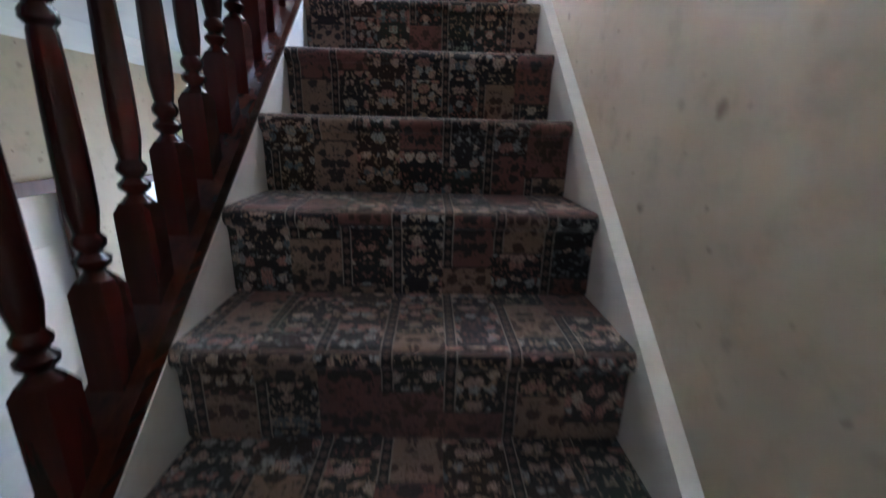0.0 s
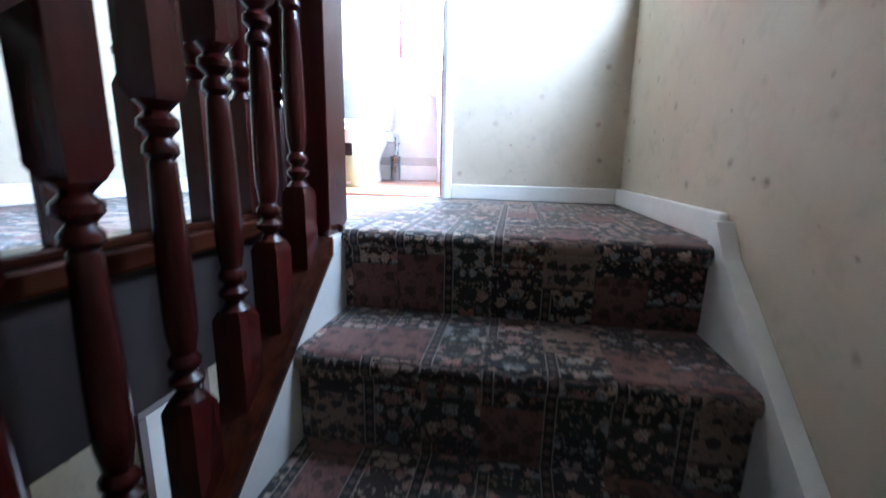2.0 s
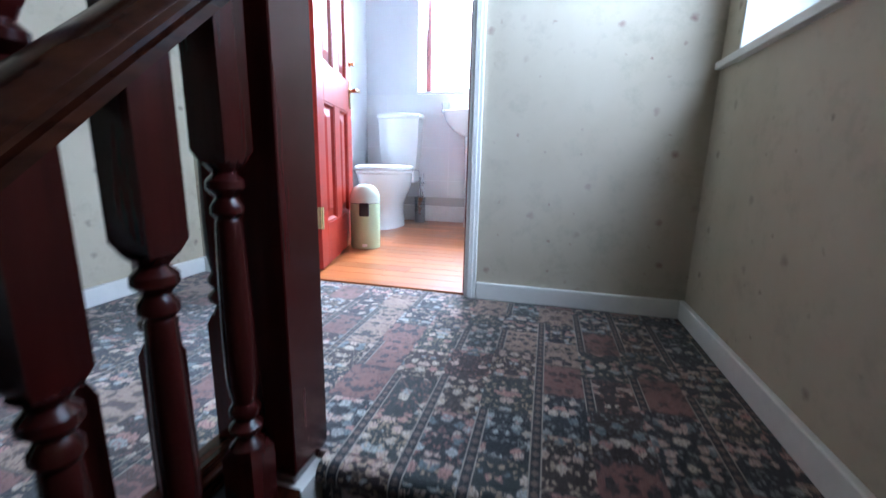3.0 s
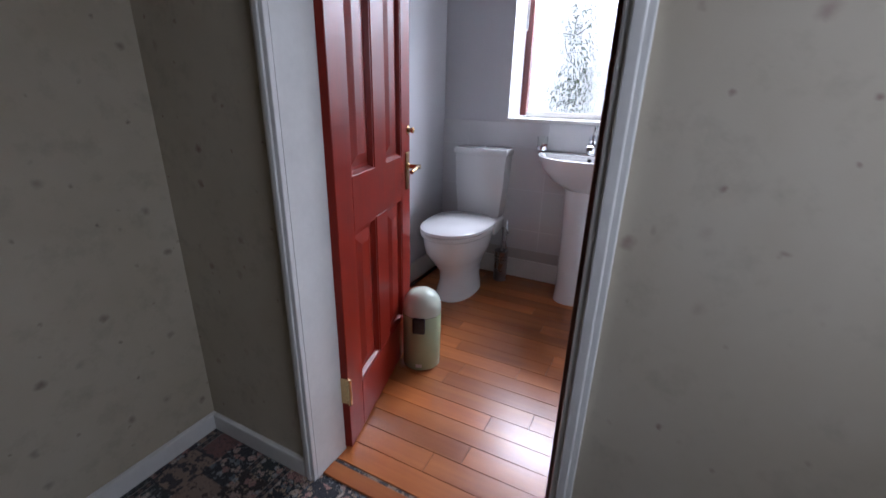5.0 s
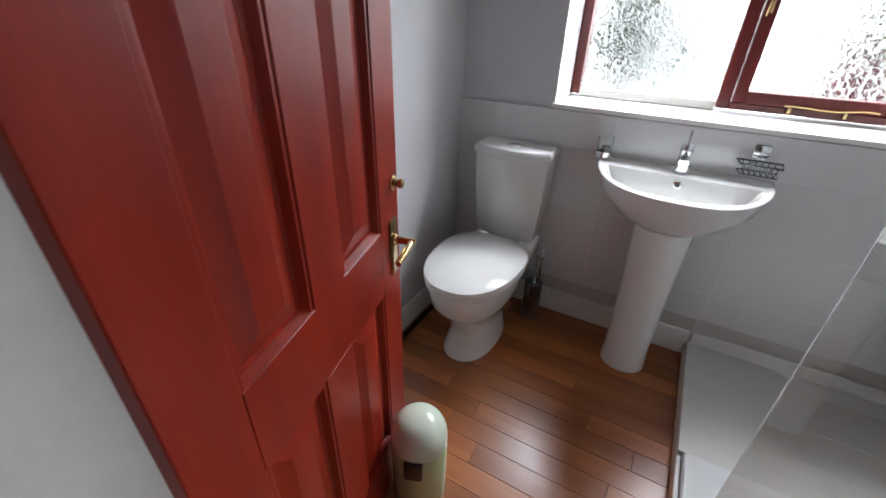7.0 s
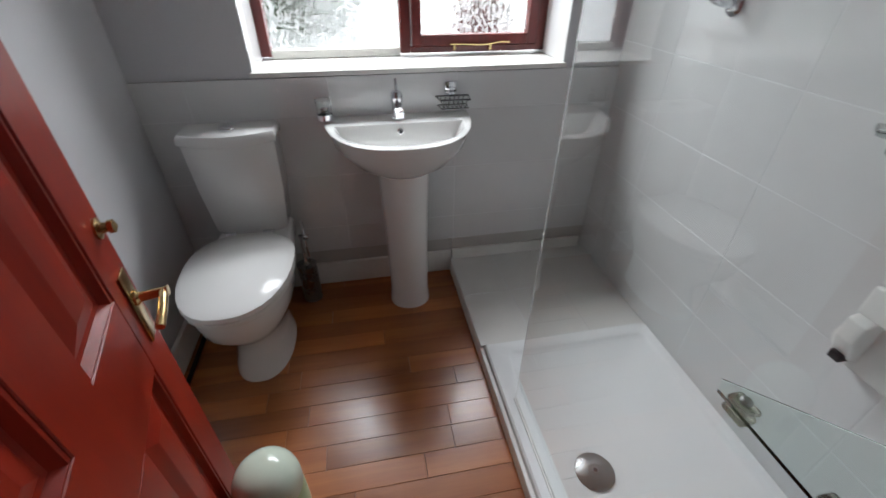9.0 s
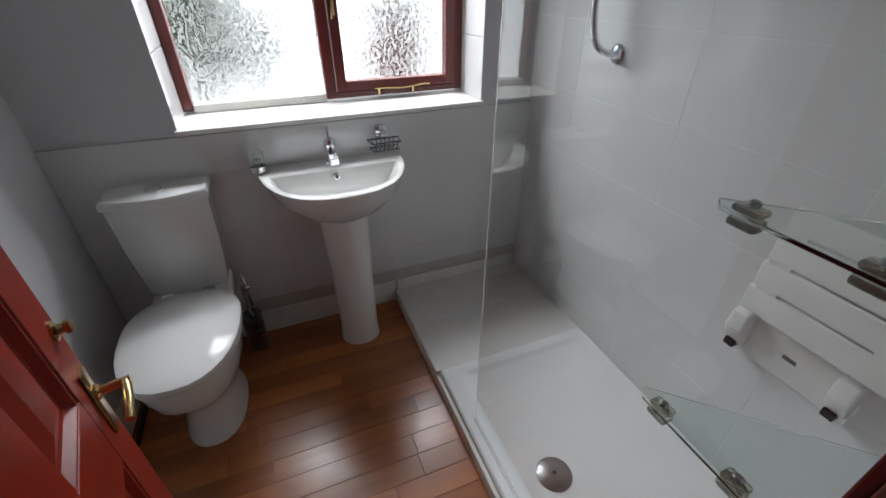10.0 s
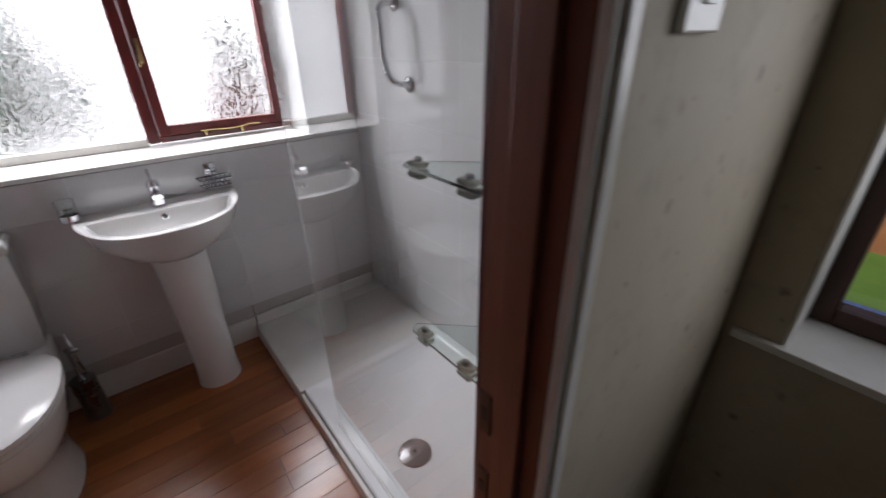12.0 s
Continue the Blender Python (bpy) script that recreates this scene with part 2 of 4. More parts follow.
PLASTIC = plain("white_plastic", (0.76, 0.76, 0.73), 0.24, var=0.02, scale=2, bumps=0.0, wear=0.03)
TRAY = plain("white_acrylic", (0.80, 0.81, 0.81), 0.16, var=0.02, scale=3, bumps=0.03, coat=0.3)
CHROME = plain("chrome", (0.75, 0.76, 0.78), 0.12, 1.0, var=0.04, bumps=0.0)
STEEL = plain("brushed_steel", (0.30, 0.30, 0.305), 0.28, 1.0, var=0.1, bumps=0.1)
# chrome darkened in its colour in place of the dark reflections on thin wire
WIRE = plain("chrome_wire_dark_reflection", (0.10, 0.10, 0.105), 0.25, 1.0, var=0.1, bumps=0.0)
BRASS = plain("polished_brass", (0.62, 0.45, 0.22), 0.2, 1.0, var=0.1, bumps=0.03)
RUBBER = plain("black_plastic", (0.015, 0.015, 0.016), 0.4, var=0.2)
CARPET = carpet("patchwork_carpet")
MAHOGANY = wood("mahogany_stain", (0.028, 0.0045, 0.004), (0.070, 0.010, 0.008), 0.24, 2, coat=0.06, spec=0.4)
MAHOGANY_Y = wood("mahogany_stain_rail", (0.016, 0.0042, 0.003), (0.070, 0.019, 0.008), 0.22, 1, 1.5, spec=0.3)
DOOR_RED = wood("red_stained_door", (0.17, 0.010, 0.005), (0.28, 0.020, 0.007), 0.36, 2, 0.6, spec=0.28)
FRAME_RED = wood("dark_red_stained_frame", (0.075, 0.008, 0.008), (0.15, 0.016, 0.012), 0.34, 2, 0.8, coat=0.2)
LINING = wood("brown_stained_lining", (0.13, 0.045, 0.028), (0.24, 0.09, 0.055), 0.4, 2, 0.8)
OAK = wood("oak_board", (0.265, 0.070, 0.016), (0.455, 0.152, 0.036), 0.30, 0, 0.6, coat=0.4, per_piece=0.3, spec=0.5)
DARKGAP = plain("dark_gap", (0.02, 0.012, 0.008), 0.9)
DARKWOOD = wood("dark_hall_wood", (0.05, 0.022, 0.015), (0.11, 0.05, 0.035), 0.4, 2)
BIN_GREEN = plain("pale_green_enamel", (0.43, 0.53, 0.32), 0.22, var=0.04, bumps=0.02, coat=0.4)
BIN_LID = plain("pale_mint_enamel", (0.62, 0.70, 0.58), 0.16, var=0.03, bumps=0.02, coat=0.5)
CLEAR = glass("clear_glass", (0.97, 0.995, 0.985))
SHELF_GLASS = glass("green_edged_glass", (0.90, 0.975, 0.95))
FROST = frosted("obscure_glass")
LEAF = plain("leaf_green", (0.07, 0.15, 0.055), 0.6, var=0.5, scale=3)
LEAF_RED = plain("leaf_red", (0.30, 0.05, 0.04), 0.6, var=0.4, scale=3)
BARK = plain("bark", (0.10, 0.07, 0.05), 0.9, var=0.3)
GRASS = plain("lawn", (0.10, 0.22, 0.03), 0.9, var=0.3, scale=0.8, grain=30)
STONE = plain("grey_stone", (0.42, 0.41, 0.39), 0.9, var=0.35, scale=7, grain=40)
BRICK = plain("orange_brick", (0.48, 0.19, 0.08), 0.9, var=0.2, scale=4)
BLUE = plain("blue_paint", (0.05, 0.10, 0.26), 0.4, var=0.1)


# ---- mesh helpers ----
def box(bm, x0, y0, z0, x1, y1, z1):
    """An upright block between two corners."""
    c = [bm.verts.new((x, y, z)) for z in (z0, z1) for x, y in ((x0, y0), (x1, y0), (x1, y1), (x0, y1))]
    for f in ((3, 2, 1, 0), (4, 5, 6, 7), (0, 1, 5, 4), (1, 2, 6, 5), (2, 3, 7, 6), (3, 0, 4, 7)):
        bm.faces.new([c[i] for i in f])
    return bm


def boxes(*lots):
    bm = bmesh.new()
    for b in lots:
        box(bm, *b)
    return bm


def bevelled(bm, width=0.004, segments=2):
    bmesh.ops.bevel(bm, geom=[e for e in bm.edges if e.is_manifold], offset=width, segments=segments, affect='EDGES', profile=0.5, clamp_overlap=True)
    return bm


def lathe(profile, steps=28, sx=1.0, sy=1.0, centre=(0, 0, 0)):
    """A turned body round z from (radius, height) pairs, closed at both ends."""
    bm = bmesh.new()
    rings = []
    for r, z in profile:
        rings.append([bm.verts.new((centre[0] + r * sx * math.cos(2 * math.pi * k / steps), centre[1] + r * sy * math.sin(2 * math.pi * k / steps), centre[2] + z)) for k in range(steps)])
    for a, b in zip(rings, rings[1:]):
        for k in range(steps):
            bm.faces.new((a[k], a[(k + 1) % steps], b[(k + 1) % steps], b[k]))
    bm.faces.new(rings[0][::-1])
    bm.faces.new(rings[-1])
    return bm


def loft(rings):
    """A closed body through rings of equally many points."""
    bm = bmesh.new()
    vs = [[bm.verts.new(p) for p in ring] for ring in rings]
    n = len(vs[0])
    for a, b in zip(vs, vs[1:]):
        for k in range(n):
            bm.faces.new((a[k], a[(k + 1) % n], b[(k + 1) % n], b[k]))
    bm.faces.new(vs[0][::-1])
    bm.faces.new(vs[-1])
    return bm


def prism(outline, axis, lo, hi):
    """An outline of pairs drawn out along an axis (0, 1, 2); the pairs fill the other two axes in order."""
    def at(p, d):
        q = list(p)
        q.insert(axis, d)
        return q
    return loft([[at(p, lo) for p in outline], [at(p, hi) for p in outline]])


def tube(points, radius, steps=10, closed=False):
    """A round bar along a line of points."""
    pts = [Vector(p) for p in points]
    rings = []
    up = Vector((0.13, 0.21, 0.97)).normalized()
    for k, p in enumerate(pts):
        d = (pts[min(k + 1, len(pts) - 1)] - pts[max(k - 1, 0)]).normalized()
        a = d.cross(up)
        if a.length < 0.1:
            a = d.cross(Vector((1, 0, 0)))
        a.normalize()
        b = d.cross(a)
        rings.append([p + radius * (math.cos(2 * math.pi * s / steps) * a + math.sin(2 * math.pi * s / steps) * b) for s in range(steps)])
    return loft(rings)


def arc(points, steps=8):
    """A smooth line through corner points (quadratic rounding)."""
    p = [Vector(q) for q in points]
    out = [p[0]]
    for k in range(1, len(p) - 1):
        a, c = (p[k - 1] + p[k]) / 2 if k > 1 else p[0], (p[k] + p[k + 1]) / 2 if k < len(p) - 2 else p[-1]
        for s in range(1, steps + 1):
            f = s / steps
            out.append(a * (1 - f) ** 2 + p[k] * 2 * f * (1 - f) + c * f * f)
    return out


def merge(*bms):
    """Several meshes joined into the first."""
    out = bms[0]
    for b in bms[1:]:
        me = bpy.data.meshes.new("tmp")
        b.to_mesh(me)
        out.from_mesh(me)
        bpy.data.meshes.remove(me)
        b.free()
    return out


def part(name, bm, material, parent=None, label="", smooth=False):
    """Links a mesh as one object, under a thing or a part where one is given."""
    bmesh.ops.recalc_face_normals(bm, faces=bm.faces)
    me = bpy.data.meshes.new(name)
    bm.to_mesh(me)
    bm.free()
    me.materials.append(material)
    ob = new(name, me)
    if smooth:
        for p in me.polygons:
            p.use_smooth = True
        me.set_sharp_from_angle(angle=radians(38))
    if parent is not None:
        ob.parent = parent
    return tagged(ob, label=label)


def thing(name, label, category, at=(0, 0, 0), turn=0.0, group="", kind=""):
    ob = new(name)
    ob.matrix_world = pose(*at, 0, 0, turn)
    ob.empty_display_size = 0.1
    return tagged(ob, label, category, group, kind)


def structure(name, bm, material, label, category, parent=None):
    return tagged(part(name, bm, material, parent), label, category, "", "structure")


def carpet_uv(ob, length_of):
    me = ob.data
    layer = me.uv_layers.new(name="UVMap")
    for loop in me.loops:
        co = me.vertices[loop.vertex_index].co
        layer.data[loop.index].uv = (co.x, length_of(co))


# ---- plan ----
RISE, GOING, STEPS = 0.199, 0.2385, 13
STAIR_L, STAIR_R = 1.338, 2.146
WALL_R = 2.180          # right wall of stairs, landing and shower
LAND_L = 0.190          # left wall of the landing
DOORWALL_0, DOORWALL_1 = 0.966, 1.086
OPEN_L, OPEN_R, OPEN_H = 0.694, 1.403, 2.0
BATH_L, BATH_B = 0.15, 2.892
HALL_Z = -RISE * STEPS
CEIL = 2.32
WELL_L = 1.212          # edge of the landing floor along the stairwell
BACK_Y = -3.4

# ---- large structure ----
structure("wall_east", boxes((WALL_R, BACK_Y, HALL_Z, WALL_R + 0.3, -0.05, CEIL), (WALL_R, -0.05, HALL_Z, WALL_R + 0.3, 0.845, 0.805),
                             (WALL_R, -0.05, 1.95, WALL_R + 0.3, 0.845, CEIL), (WALL_R, 0.845, HALL_Z, WALL_R + 0.3, DOORWALL_0, CEIL)),
          PAPER, "cream wallpapered stair wall with faded sprigs", "wall")
structure("wall_landing_north", boxes((LAND_L, DOORWALL_0, 0, OPEN_L - 0.03, DOORWALL_1, CEIL), (OPEN_R + 0.03, DOORWALL_0, 0, WALL_R, DOORWALL_1, CEIL),
                                      (OPEN_L - 0.03, DOORWALL_0, OPEN_H + 0.03, OPEN_R + 0.03, DOORWALL_1, CEIL)),
          PAPER_FLOWER, "cream wallpapered landing wall with small red sprigs", "wall")
structure("wall_landing_west", boxes((LAND_L - 0.1, BACK_Y, 0, LAND_L, DOORWALL_1, CEIL)), PAPER, "cream wallpapered landing side wall", "wall")
structure("wall_back", boxes((LAND_L - 0.1, BACK_Y - 0.1, HALL_Z, WALL_R + 0.3, BACK_Y, CEIL)), PAPER, "plain papered wall closing the stairwell", "wall")
structure("ceiling_landing", boxes((LAND_L - 0.1, BACK_Y - 0.1, CEIL, WALL_R + 0.3, DOORWALL_1, CEIL + 0.1)), CEILING, "plain white landing ceiling", "ceiling")
# bathroom shell
structure("wall_bath_west", boxes((BATH_L - 0.1, DOORWALL_1, -0.1, BATH_L, BATH_B, CEIL)), WHITE_WALL, "white painted bathroom side wall", "wall")
structure("wall_bath_south", boxes((BATH_L, DOORWALL_1, 0, OPEN_L - 0.03, DOORWALL_1 + 0.012, CEIL), (OPEN_R + 0.0505, DOORWALL_1, 0, WALL_R, DOORWALL_1 + 0.012, CEIL),
                                   (OPEN_L - 0.03, DOORWALL_1, OPEN_H + 0.03, OPEN_R + 0.03, DOORWALL_1 + 0.012, CEIL)),
          WHITE_WALL, "white plastered inner face of the door wall", "wall")
WX0, WX1, WZ0, WZ1 = 0.597, 1.899, 1.063, 2.12
structure("wall_bath_north", boxes((BATH_L - 0.1, BATH_B, -0.1, WX0, BATH_B + 0.36, CEIL), (WX1, BATH_B, -0.1, WALL_R + 0.3, BATH_B + 0.36, CEIL),
                                   (WX0, BATH_B, -0.1, WX1, BATH_B + 0.36, WZ0 - 0.02), (WX0, BATH_B, WZ1, WX1, BATH_B + 0.36, CEIL)),
          WHITE_WALL, "white painted bathroom window wall", "wall")
structure("wall_bath_east", boxes((WALL_R, DOORWALL_0, -0.1, WALL_R + 0.3, BATH_B, CEIL)), GROUT, "pale grouted wall behind the shower tiles", "wall")
structure("ceiling_bathroom", boxes((BATH_L - 0.1, DOORWALL_1, CEIL, WALL_R + 0.3, BATH_B + 0.36, CEIL + 0.1)), CEILING, "plain white bathroom ceiling", "ceiling")
structure("floor_bathroom_base", boxes((BATH_L, DOORWALL_1 - 0.03, -0.1, WALL_R, BATH_B, -0.016)), DARKGAP, "dark sub floor below the oak boards", "floor")

# landing floor, its carpet runs on from the stairs
lf = structure("floor_landing", boxes((LAND_L, 0.03, -0.2, WALL_R, DOORWALL_1 - 0.03, 0.0), (LAND_L, -0.0005, -0.2, STAIR_L - 0.075, 0.03, 0.0)), CARPET, "dark patchwork floral carpet on the landing", "floor")
carpet_uv(lf, lambda c: c.y)
lw = structure("floor_landing_west", boxes((LAND_L, BACK_Y, -0.2, WELL_L - 0.03, -0.001, 0.0)), CARPET, "dark patchwork floral carpet beside the stairwell", "floor")
carpet_uv(lw, lambda c: c.y)
structure("trim_well", boxes((WELL_L - 0.03, BACK_Y, -0.215, WELL_L - 0.006, -0.06, -0.004)), APRON, "apron along the stairwell edge, its shade put into the dark colour", "trim")
structure("floor_hall", boxes((LAND_L - 0.1, BACK_Y, HALL_Z - 0.1, WALL_R, 1.2, HALL_Z)), CARPET, "dark carpeted floor of the lower hall", "floor")
carpet_uv(bpy.data.objects["floor_hall"], lambda c: c.y)
structure("ceiling_hall", boxes((LAND_L, BACK_Y, -0.225, WELL_L - 0.03, 1.086, -0.2), (WELL_L - 0.03, 0.02, -0.225, WALL_R, 1.086, -0.2)), CEILING, "plain white ceiling of the lower hall", "ceiling")


# ---- staircase ----
def stair_section(k):
    """Side view of carpeted step k with its rounded nose: pairs of y and z."""
    y0, z0 = -k * GOING, -k * RISE
    pts = [(y0 + GOING + 0.03, z0), (y0 + 0.012, z0)]
    for s in range(0, 7):
        a = math.pi / 2 + s * math.pi / 6.6
        pts.append((y0 + 0.012 + 0.022 * math.cos(a), z0 - 0.022 + 0.022 * math.sin(a)))
    pts += [(y0 + 0.010, z0 - 0.06), (y0 + 0.012, z0 - RISE + 0.012), (y0 + 0.02, z0 - RISE - 0.004), (y0 + GOING + 0.03, z0 - RISE - 0.004)]
    return pts


stairs = thing("staircase", "carpeted closed staircase with white painted strings", "staircase", kind="structure")
for k in range(0, STEPS):
    sec = stair_section(k)
    if k == 0:
        sec = [(min(y, 0.0295), z) for y, z in sec]
    st = part("step", prism(sec, 0, STAIR_L, STAIR_R), CARPET, stairs, "step in dark patchwork floral carpet" if k == 0 else "", smooth=True)
    carpet_uv(st, lambda c, q=k: c.y if c.z > -q * RISE - 0.004 else -q * GOING - 0.03 + c.z)
slope = RISE / GOING


def string_board(x0, x1, up, low, y_top):
    y1 = -STEPS * GOING
    return prism([(y_top, up + slope * y_top), (y1, slope * y1 + up), (y1, slope * y1 - low), (y_top, -low)], 0, x0, x1)


yb0 = -STEPS * GOING
part("string", prism([(0.0295, 0.050), (0.004, 0.050), (-0.045, 0.020 - slope * 0.045), (yb0, slope * yb0 + 0.020), (yb0, slope * yb0 - 0.34), (0.0295, -0.34)], 0, STAIR_R, WALL_R - 0.001), GLOSS, stairs, "white painted wall string")
part("string", string_board(1.284, STAIR_L, -0.012, 0.34, -0.052), GLOSS, stairs, "white painted outer string")
part("string_capping", prism([(-0.05, 0.030 - slope * 0.05), (-STEPS * GOING, slope * -STEPS * GOING + 0.030), (-STEPS * GOING, slope * -STEPS * GOING - 0.0118), (-0.05, -0.0118 - slope * 0.05)], 0, 1.250, 1.335),
     MAHOGANY_Y, stairs, "dark mahogany capping along the outer string")
part("soffit", prism([(-0.052, -0.34), (-STEPS * GOING, slope * -STEPS * GOING - 0.34), (-STEPS * GOING, slope * -STEPS * GOING - 0.36), (-0.052, -0.36)], 0, 1.284, WALL_R - 0.001), GLOSS, stairs)

part("string_return", boxes((1.24, -0.0515, -0.34, STAIR_L - 0.0005, 0.0295, -0.0155)), GLOSS, stairs, "white painted board below the newel")

# skirtings, door lining and architraves
structure("baseboard_east", bevelled(boxes((WALL_R - 0.018, 0.03, 0.0, WALL_R, DOORWALL_0, 0.066)), 0.004), GLOSS, "white gloss skirting on the landing", "skirting")
structure("baseboard_north", bevelled(boxes((OPEN_R + 0.051, DOORWALL_0 - 0.018, 0.0, WALL_R - 0.019, DOORWALL_0, 0.066)), 0.004), GLOSS, "white gloss skirting below the papered wall", "skirting")
structure("baseboard_north_short", bevelled(boxes((LAND_L + 0.019, DOORWALL_0 - 0.018, 0.0, OPEN_L - 0.046, DOORWALL_0, 0.066)), 0.004), GLOSS, "short white gloss skirting beside the door", "skirting")
structure("baseboard_west", bevelled(boxes((LAND_L, BACK_Y, 0.0, LAND_L + 0.018, DOORWALL_0, 0.066)), 0.004), GLOSS, "long white gloss skirting of the landing", "skirting")
for nm, a, b in (("trim_architrave_left", OPEN_L - 0.044, OPEN_L - 0.004), ("trim_architrave_right", OPEN_R + 0.004, OPEN_R + 0.049)):
    bm = boxes((a, DOORWALL_0 - 0.016, 0, b, DOORWALL_0, OPEN_H + 0.055))
    box(bm, a + 0.012, DOORWALL_0 - 0.022, 0, b - 0.012, DOORWALL_0 - 0.0155, OPEN_H + 0.04)
    structure(nm, bevelled(bm, 0.003), GLOSS, "white gloss moulded door architrave", "architrave")
structure("trim_architrave_top", bevelled(boxes((OPEN_L - 0.004, DOORWALL_0 - 0.016, OPEN_H + 0.001, OPEN_R + 0.004, DOORWALL_0, OPEN_H + 0.055)), 0.003), GLOSS, "white gloss head architrave", "architrave")
structure("trim_lining_left", boxes((OPEN_L - 0.03, DOORWALL_0, 0, OPEN_L - 0.004, DOORWALL_1 + 0.02, OPEN_H + 0.03)), GLOSS, "white painted door lining on the hinge side", "door lining")
bm = boxes((OPEN_R + 0.004, DOORWALL_0, 0, OPEN_R + 0.03, DOORWALL_1 + 0.003, OPEN_H + 0.03), (OPEN_R - 0.010, DOORWALL_0 + 0.03, 0, OPEN_R + 0.004, DOORWALL_0 + 0.078, OPEN_H))
structure("trim_lining_right", bevelled(bm, 0.002), LINING, "brown stained door lining with its stop", "door lining")
structure("trim_lining_edge", bevelled(boxes((OPEN_R + 0.0065, DOORWALL_1 + 0.0035, 0, OPEN_R + 0.050, DOORWALL_1 + 0.0165, OPEN_H + 0.03)), 0.003), FRAME_RED, "dark red stained inner architrave", "architrave")
structure("trim_lining_top", boxes((OPEN_L - 0.004, DOORWALL_0, OPEN_H + 0.001, OPEN_R + 0.004, DOORWALL_1, OPEN_H + 0.03)), LINING, "brown stained door head lining", "door lining")
for z in (0.96, 0.775):
    keep = part("strike_plate", bevelled(boxes((OPEN_R + 0.0005, 1.061, z - 0.045, OPEN_R + 0.0035, 1.088, z + 0.045)), 0.002), DARKWOOD)
    part("latch_hole", boxes((OPEN_R - 0.0008, 1.068, z - 0.014, OPEN_R + 0.0004, 1.080, z + 0.014)), RUBBER, keep)
    tagged(keep, "small dark metal strike plate in the door lining", "strike plate", "strike plates")
structure("door_sill", bevelled(boxes((OPEN_L - 0.003, DOORWALL_0 + 0.02, -0.01, OPEN_R + 0.003, DOORWALL_0 + 0.075, 0.007)), 0.003), OAK, "narrow oak threshold strip at the bathroom door", "threshold")

# ---- balustrade ----
def baluster_mesh(height, foot, top, slant=0.0, a=0.0255):
    """A square baluster with a turned middle: foot block, rings, slender vase, rings, top block."""
    zt = height - top
    prof = [(a * 0.98, foot), (0.013, foot + 0.014), (0.023, foot + 0.024), (0.024, foot + 0.032), (0.014, foot + 0.042), (0.0215, foot + 0.052), (0.022, foot + 0.060), (0.0155, foot + 0.070), (0.0165, foot + 0.074)]
    for s in range(1, 10):
        f = s / 9
        prof.append((0.0165 + 0.0055 * math.sin(math.pi * min(1, 0.12 + f * 0.88)) ** 0.7 * (1.15 - 0.7 * f), foot + 0.074 + f * (zt - foot - 0.15)))
    z = zt - 0.076
    prof += [(0.0145, z + 0.004), (0.021, z + 0.012), (0.0205, z + 0.022), (0.0135, z + 0.032), (0.024, z + 0.044), (0.0235, z + 0.054), (0.0145, z + 0.064), (a * 0.98, z + 0.076)]
    bm = lathe(prof, 16)
    sq = bmesh.new()
    for z0, z1, c0, c1 in ((0, foot, 0, 1), (zt, height, 1, 0)):
        h = 0.016
        body = [(s, z) for s, z in ((a, z0), (a, z1))]
        lo, hi = z0, z1
        ring = lambda w, zz, sl=0.0: [(-w, -w, zz - sl * w), (w, -w, zz - sl * w), (w, w, zz + sl * w), (-w, w, zz + sl * w)]
        if c1:
            b2 = loft([ring(a, lo, slant), ring(a, hi - h), ring(a * 0.72, hi)])
        else:
            b2 = loft([ring(a * 0.72, lo), ring(a, lo + h), ring(a, hi, slant)])
        merge(sq, b2)
    return merge(bm, sq)


def place_row(rail, master, spots):
    """Balusters that share one mesh, as parts of a balustrade."""
    for k, p in enumerate(spots):
        ob = master if k == 0 else new("baluster", master.data)
        ob.parent = rail
        ob.location = p


stair_rail = thing("stair_balustrade", "dark mahogany stair balustrade with turned balusters", "balustrade")
BX, PITCH = 1.285, 0.1145
HR = 0.778
m0 = part("baluster", baluster_mesh(HR - 0.024, 0.155, 0.19, slope, a=0.0255), MAHOGANY, stair_rail, smooth=True)
place_row(stair_rail, m0, [(BX, y, slope * y + 0.030) for y in [-0.099 - PITCH * k for k in range(25)]])
half = [(0.033, -0.030), (0.033, -0.016), (0.026, -0.012), (0.026, -0.006), (0.034, -0.002), (0.0355, 0.008), (0.031, 0.018), (0.022, 0.027), (0.010, 0.0325)]
hr = [(-a, b) for a, b in half] + half[::-1]
y1 = -3.1
part("handrail", loft([[(BX + a, -0.045, b + slope * -0.045 + HR + 0.036) for a, b in hr], [(BX + a, y1, b + slope * y1 + HR + 0.036) for a, b in hr]]), MAHOGANY_Y, stair_rail, "polished moulded mahogany handrail", smooth=True)


def newel_mesh(w, z0, z1):
    ring = lambda s, z: [(-s, -s, z), (s, -s, z), (s, s, z), (-s, s, z)]
    c = w * 0.5
    bm = loft([ring(c * 0.78, z0), ring(c, z0 + 0.03), ring(c, z1), ring(c * 0.9, z1 + 0.012)])
    cap = lathe([(0.02, 0), (0.034, 0.01), (0.036, 0.02), (0.02, 0.03), (0.045, 0.05), (0.05, 0.075), (0.035, 0.1), (0.01, 0.112)], 20, centre=(0, 0, z1 + 0.012))
    return merge(bm, cap)


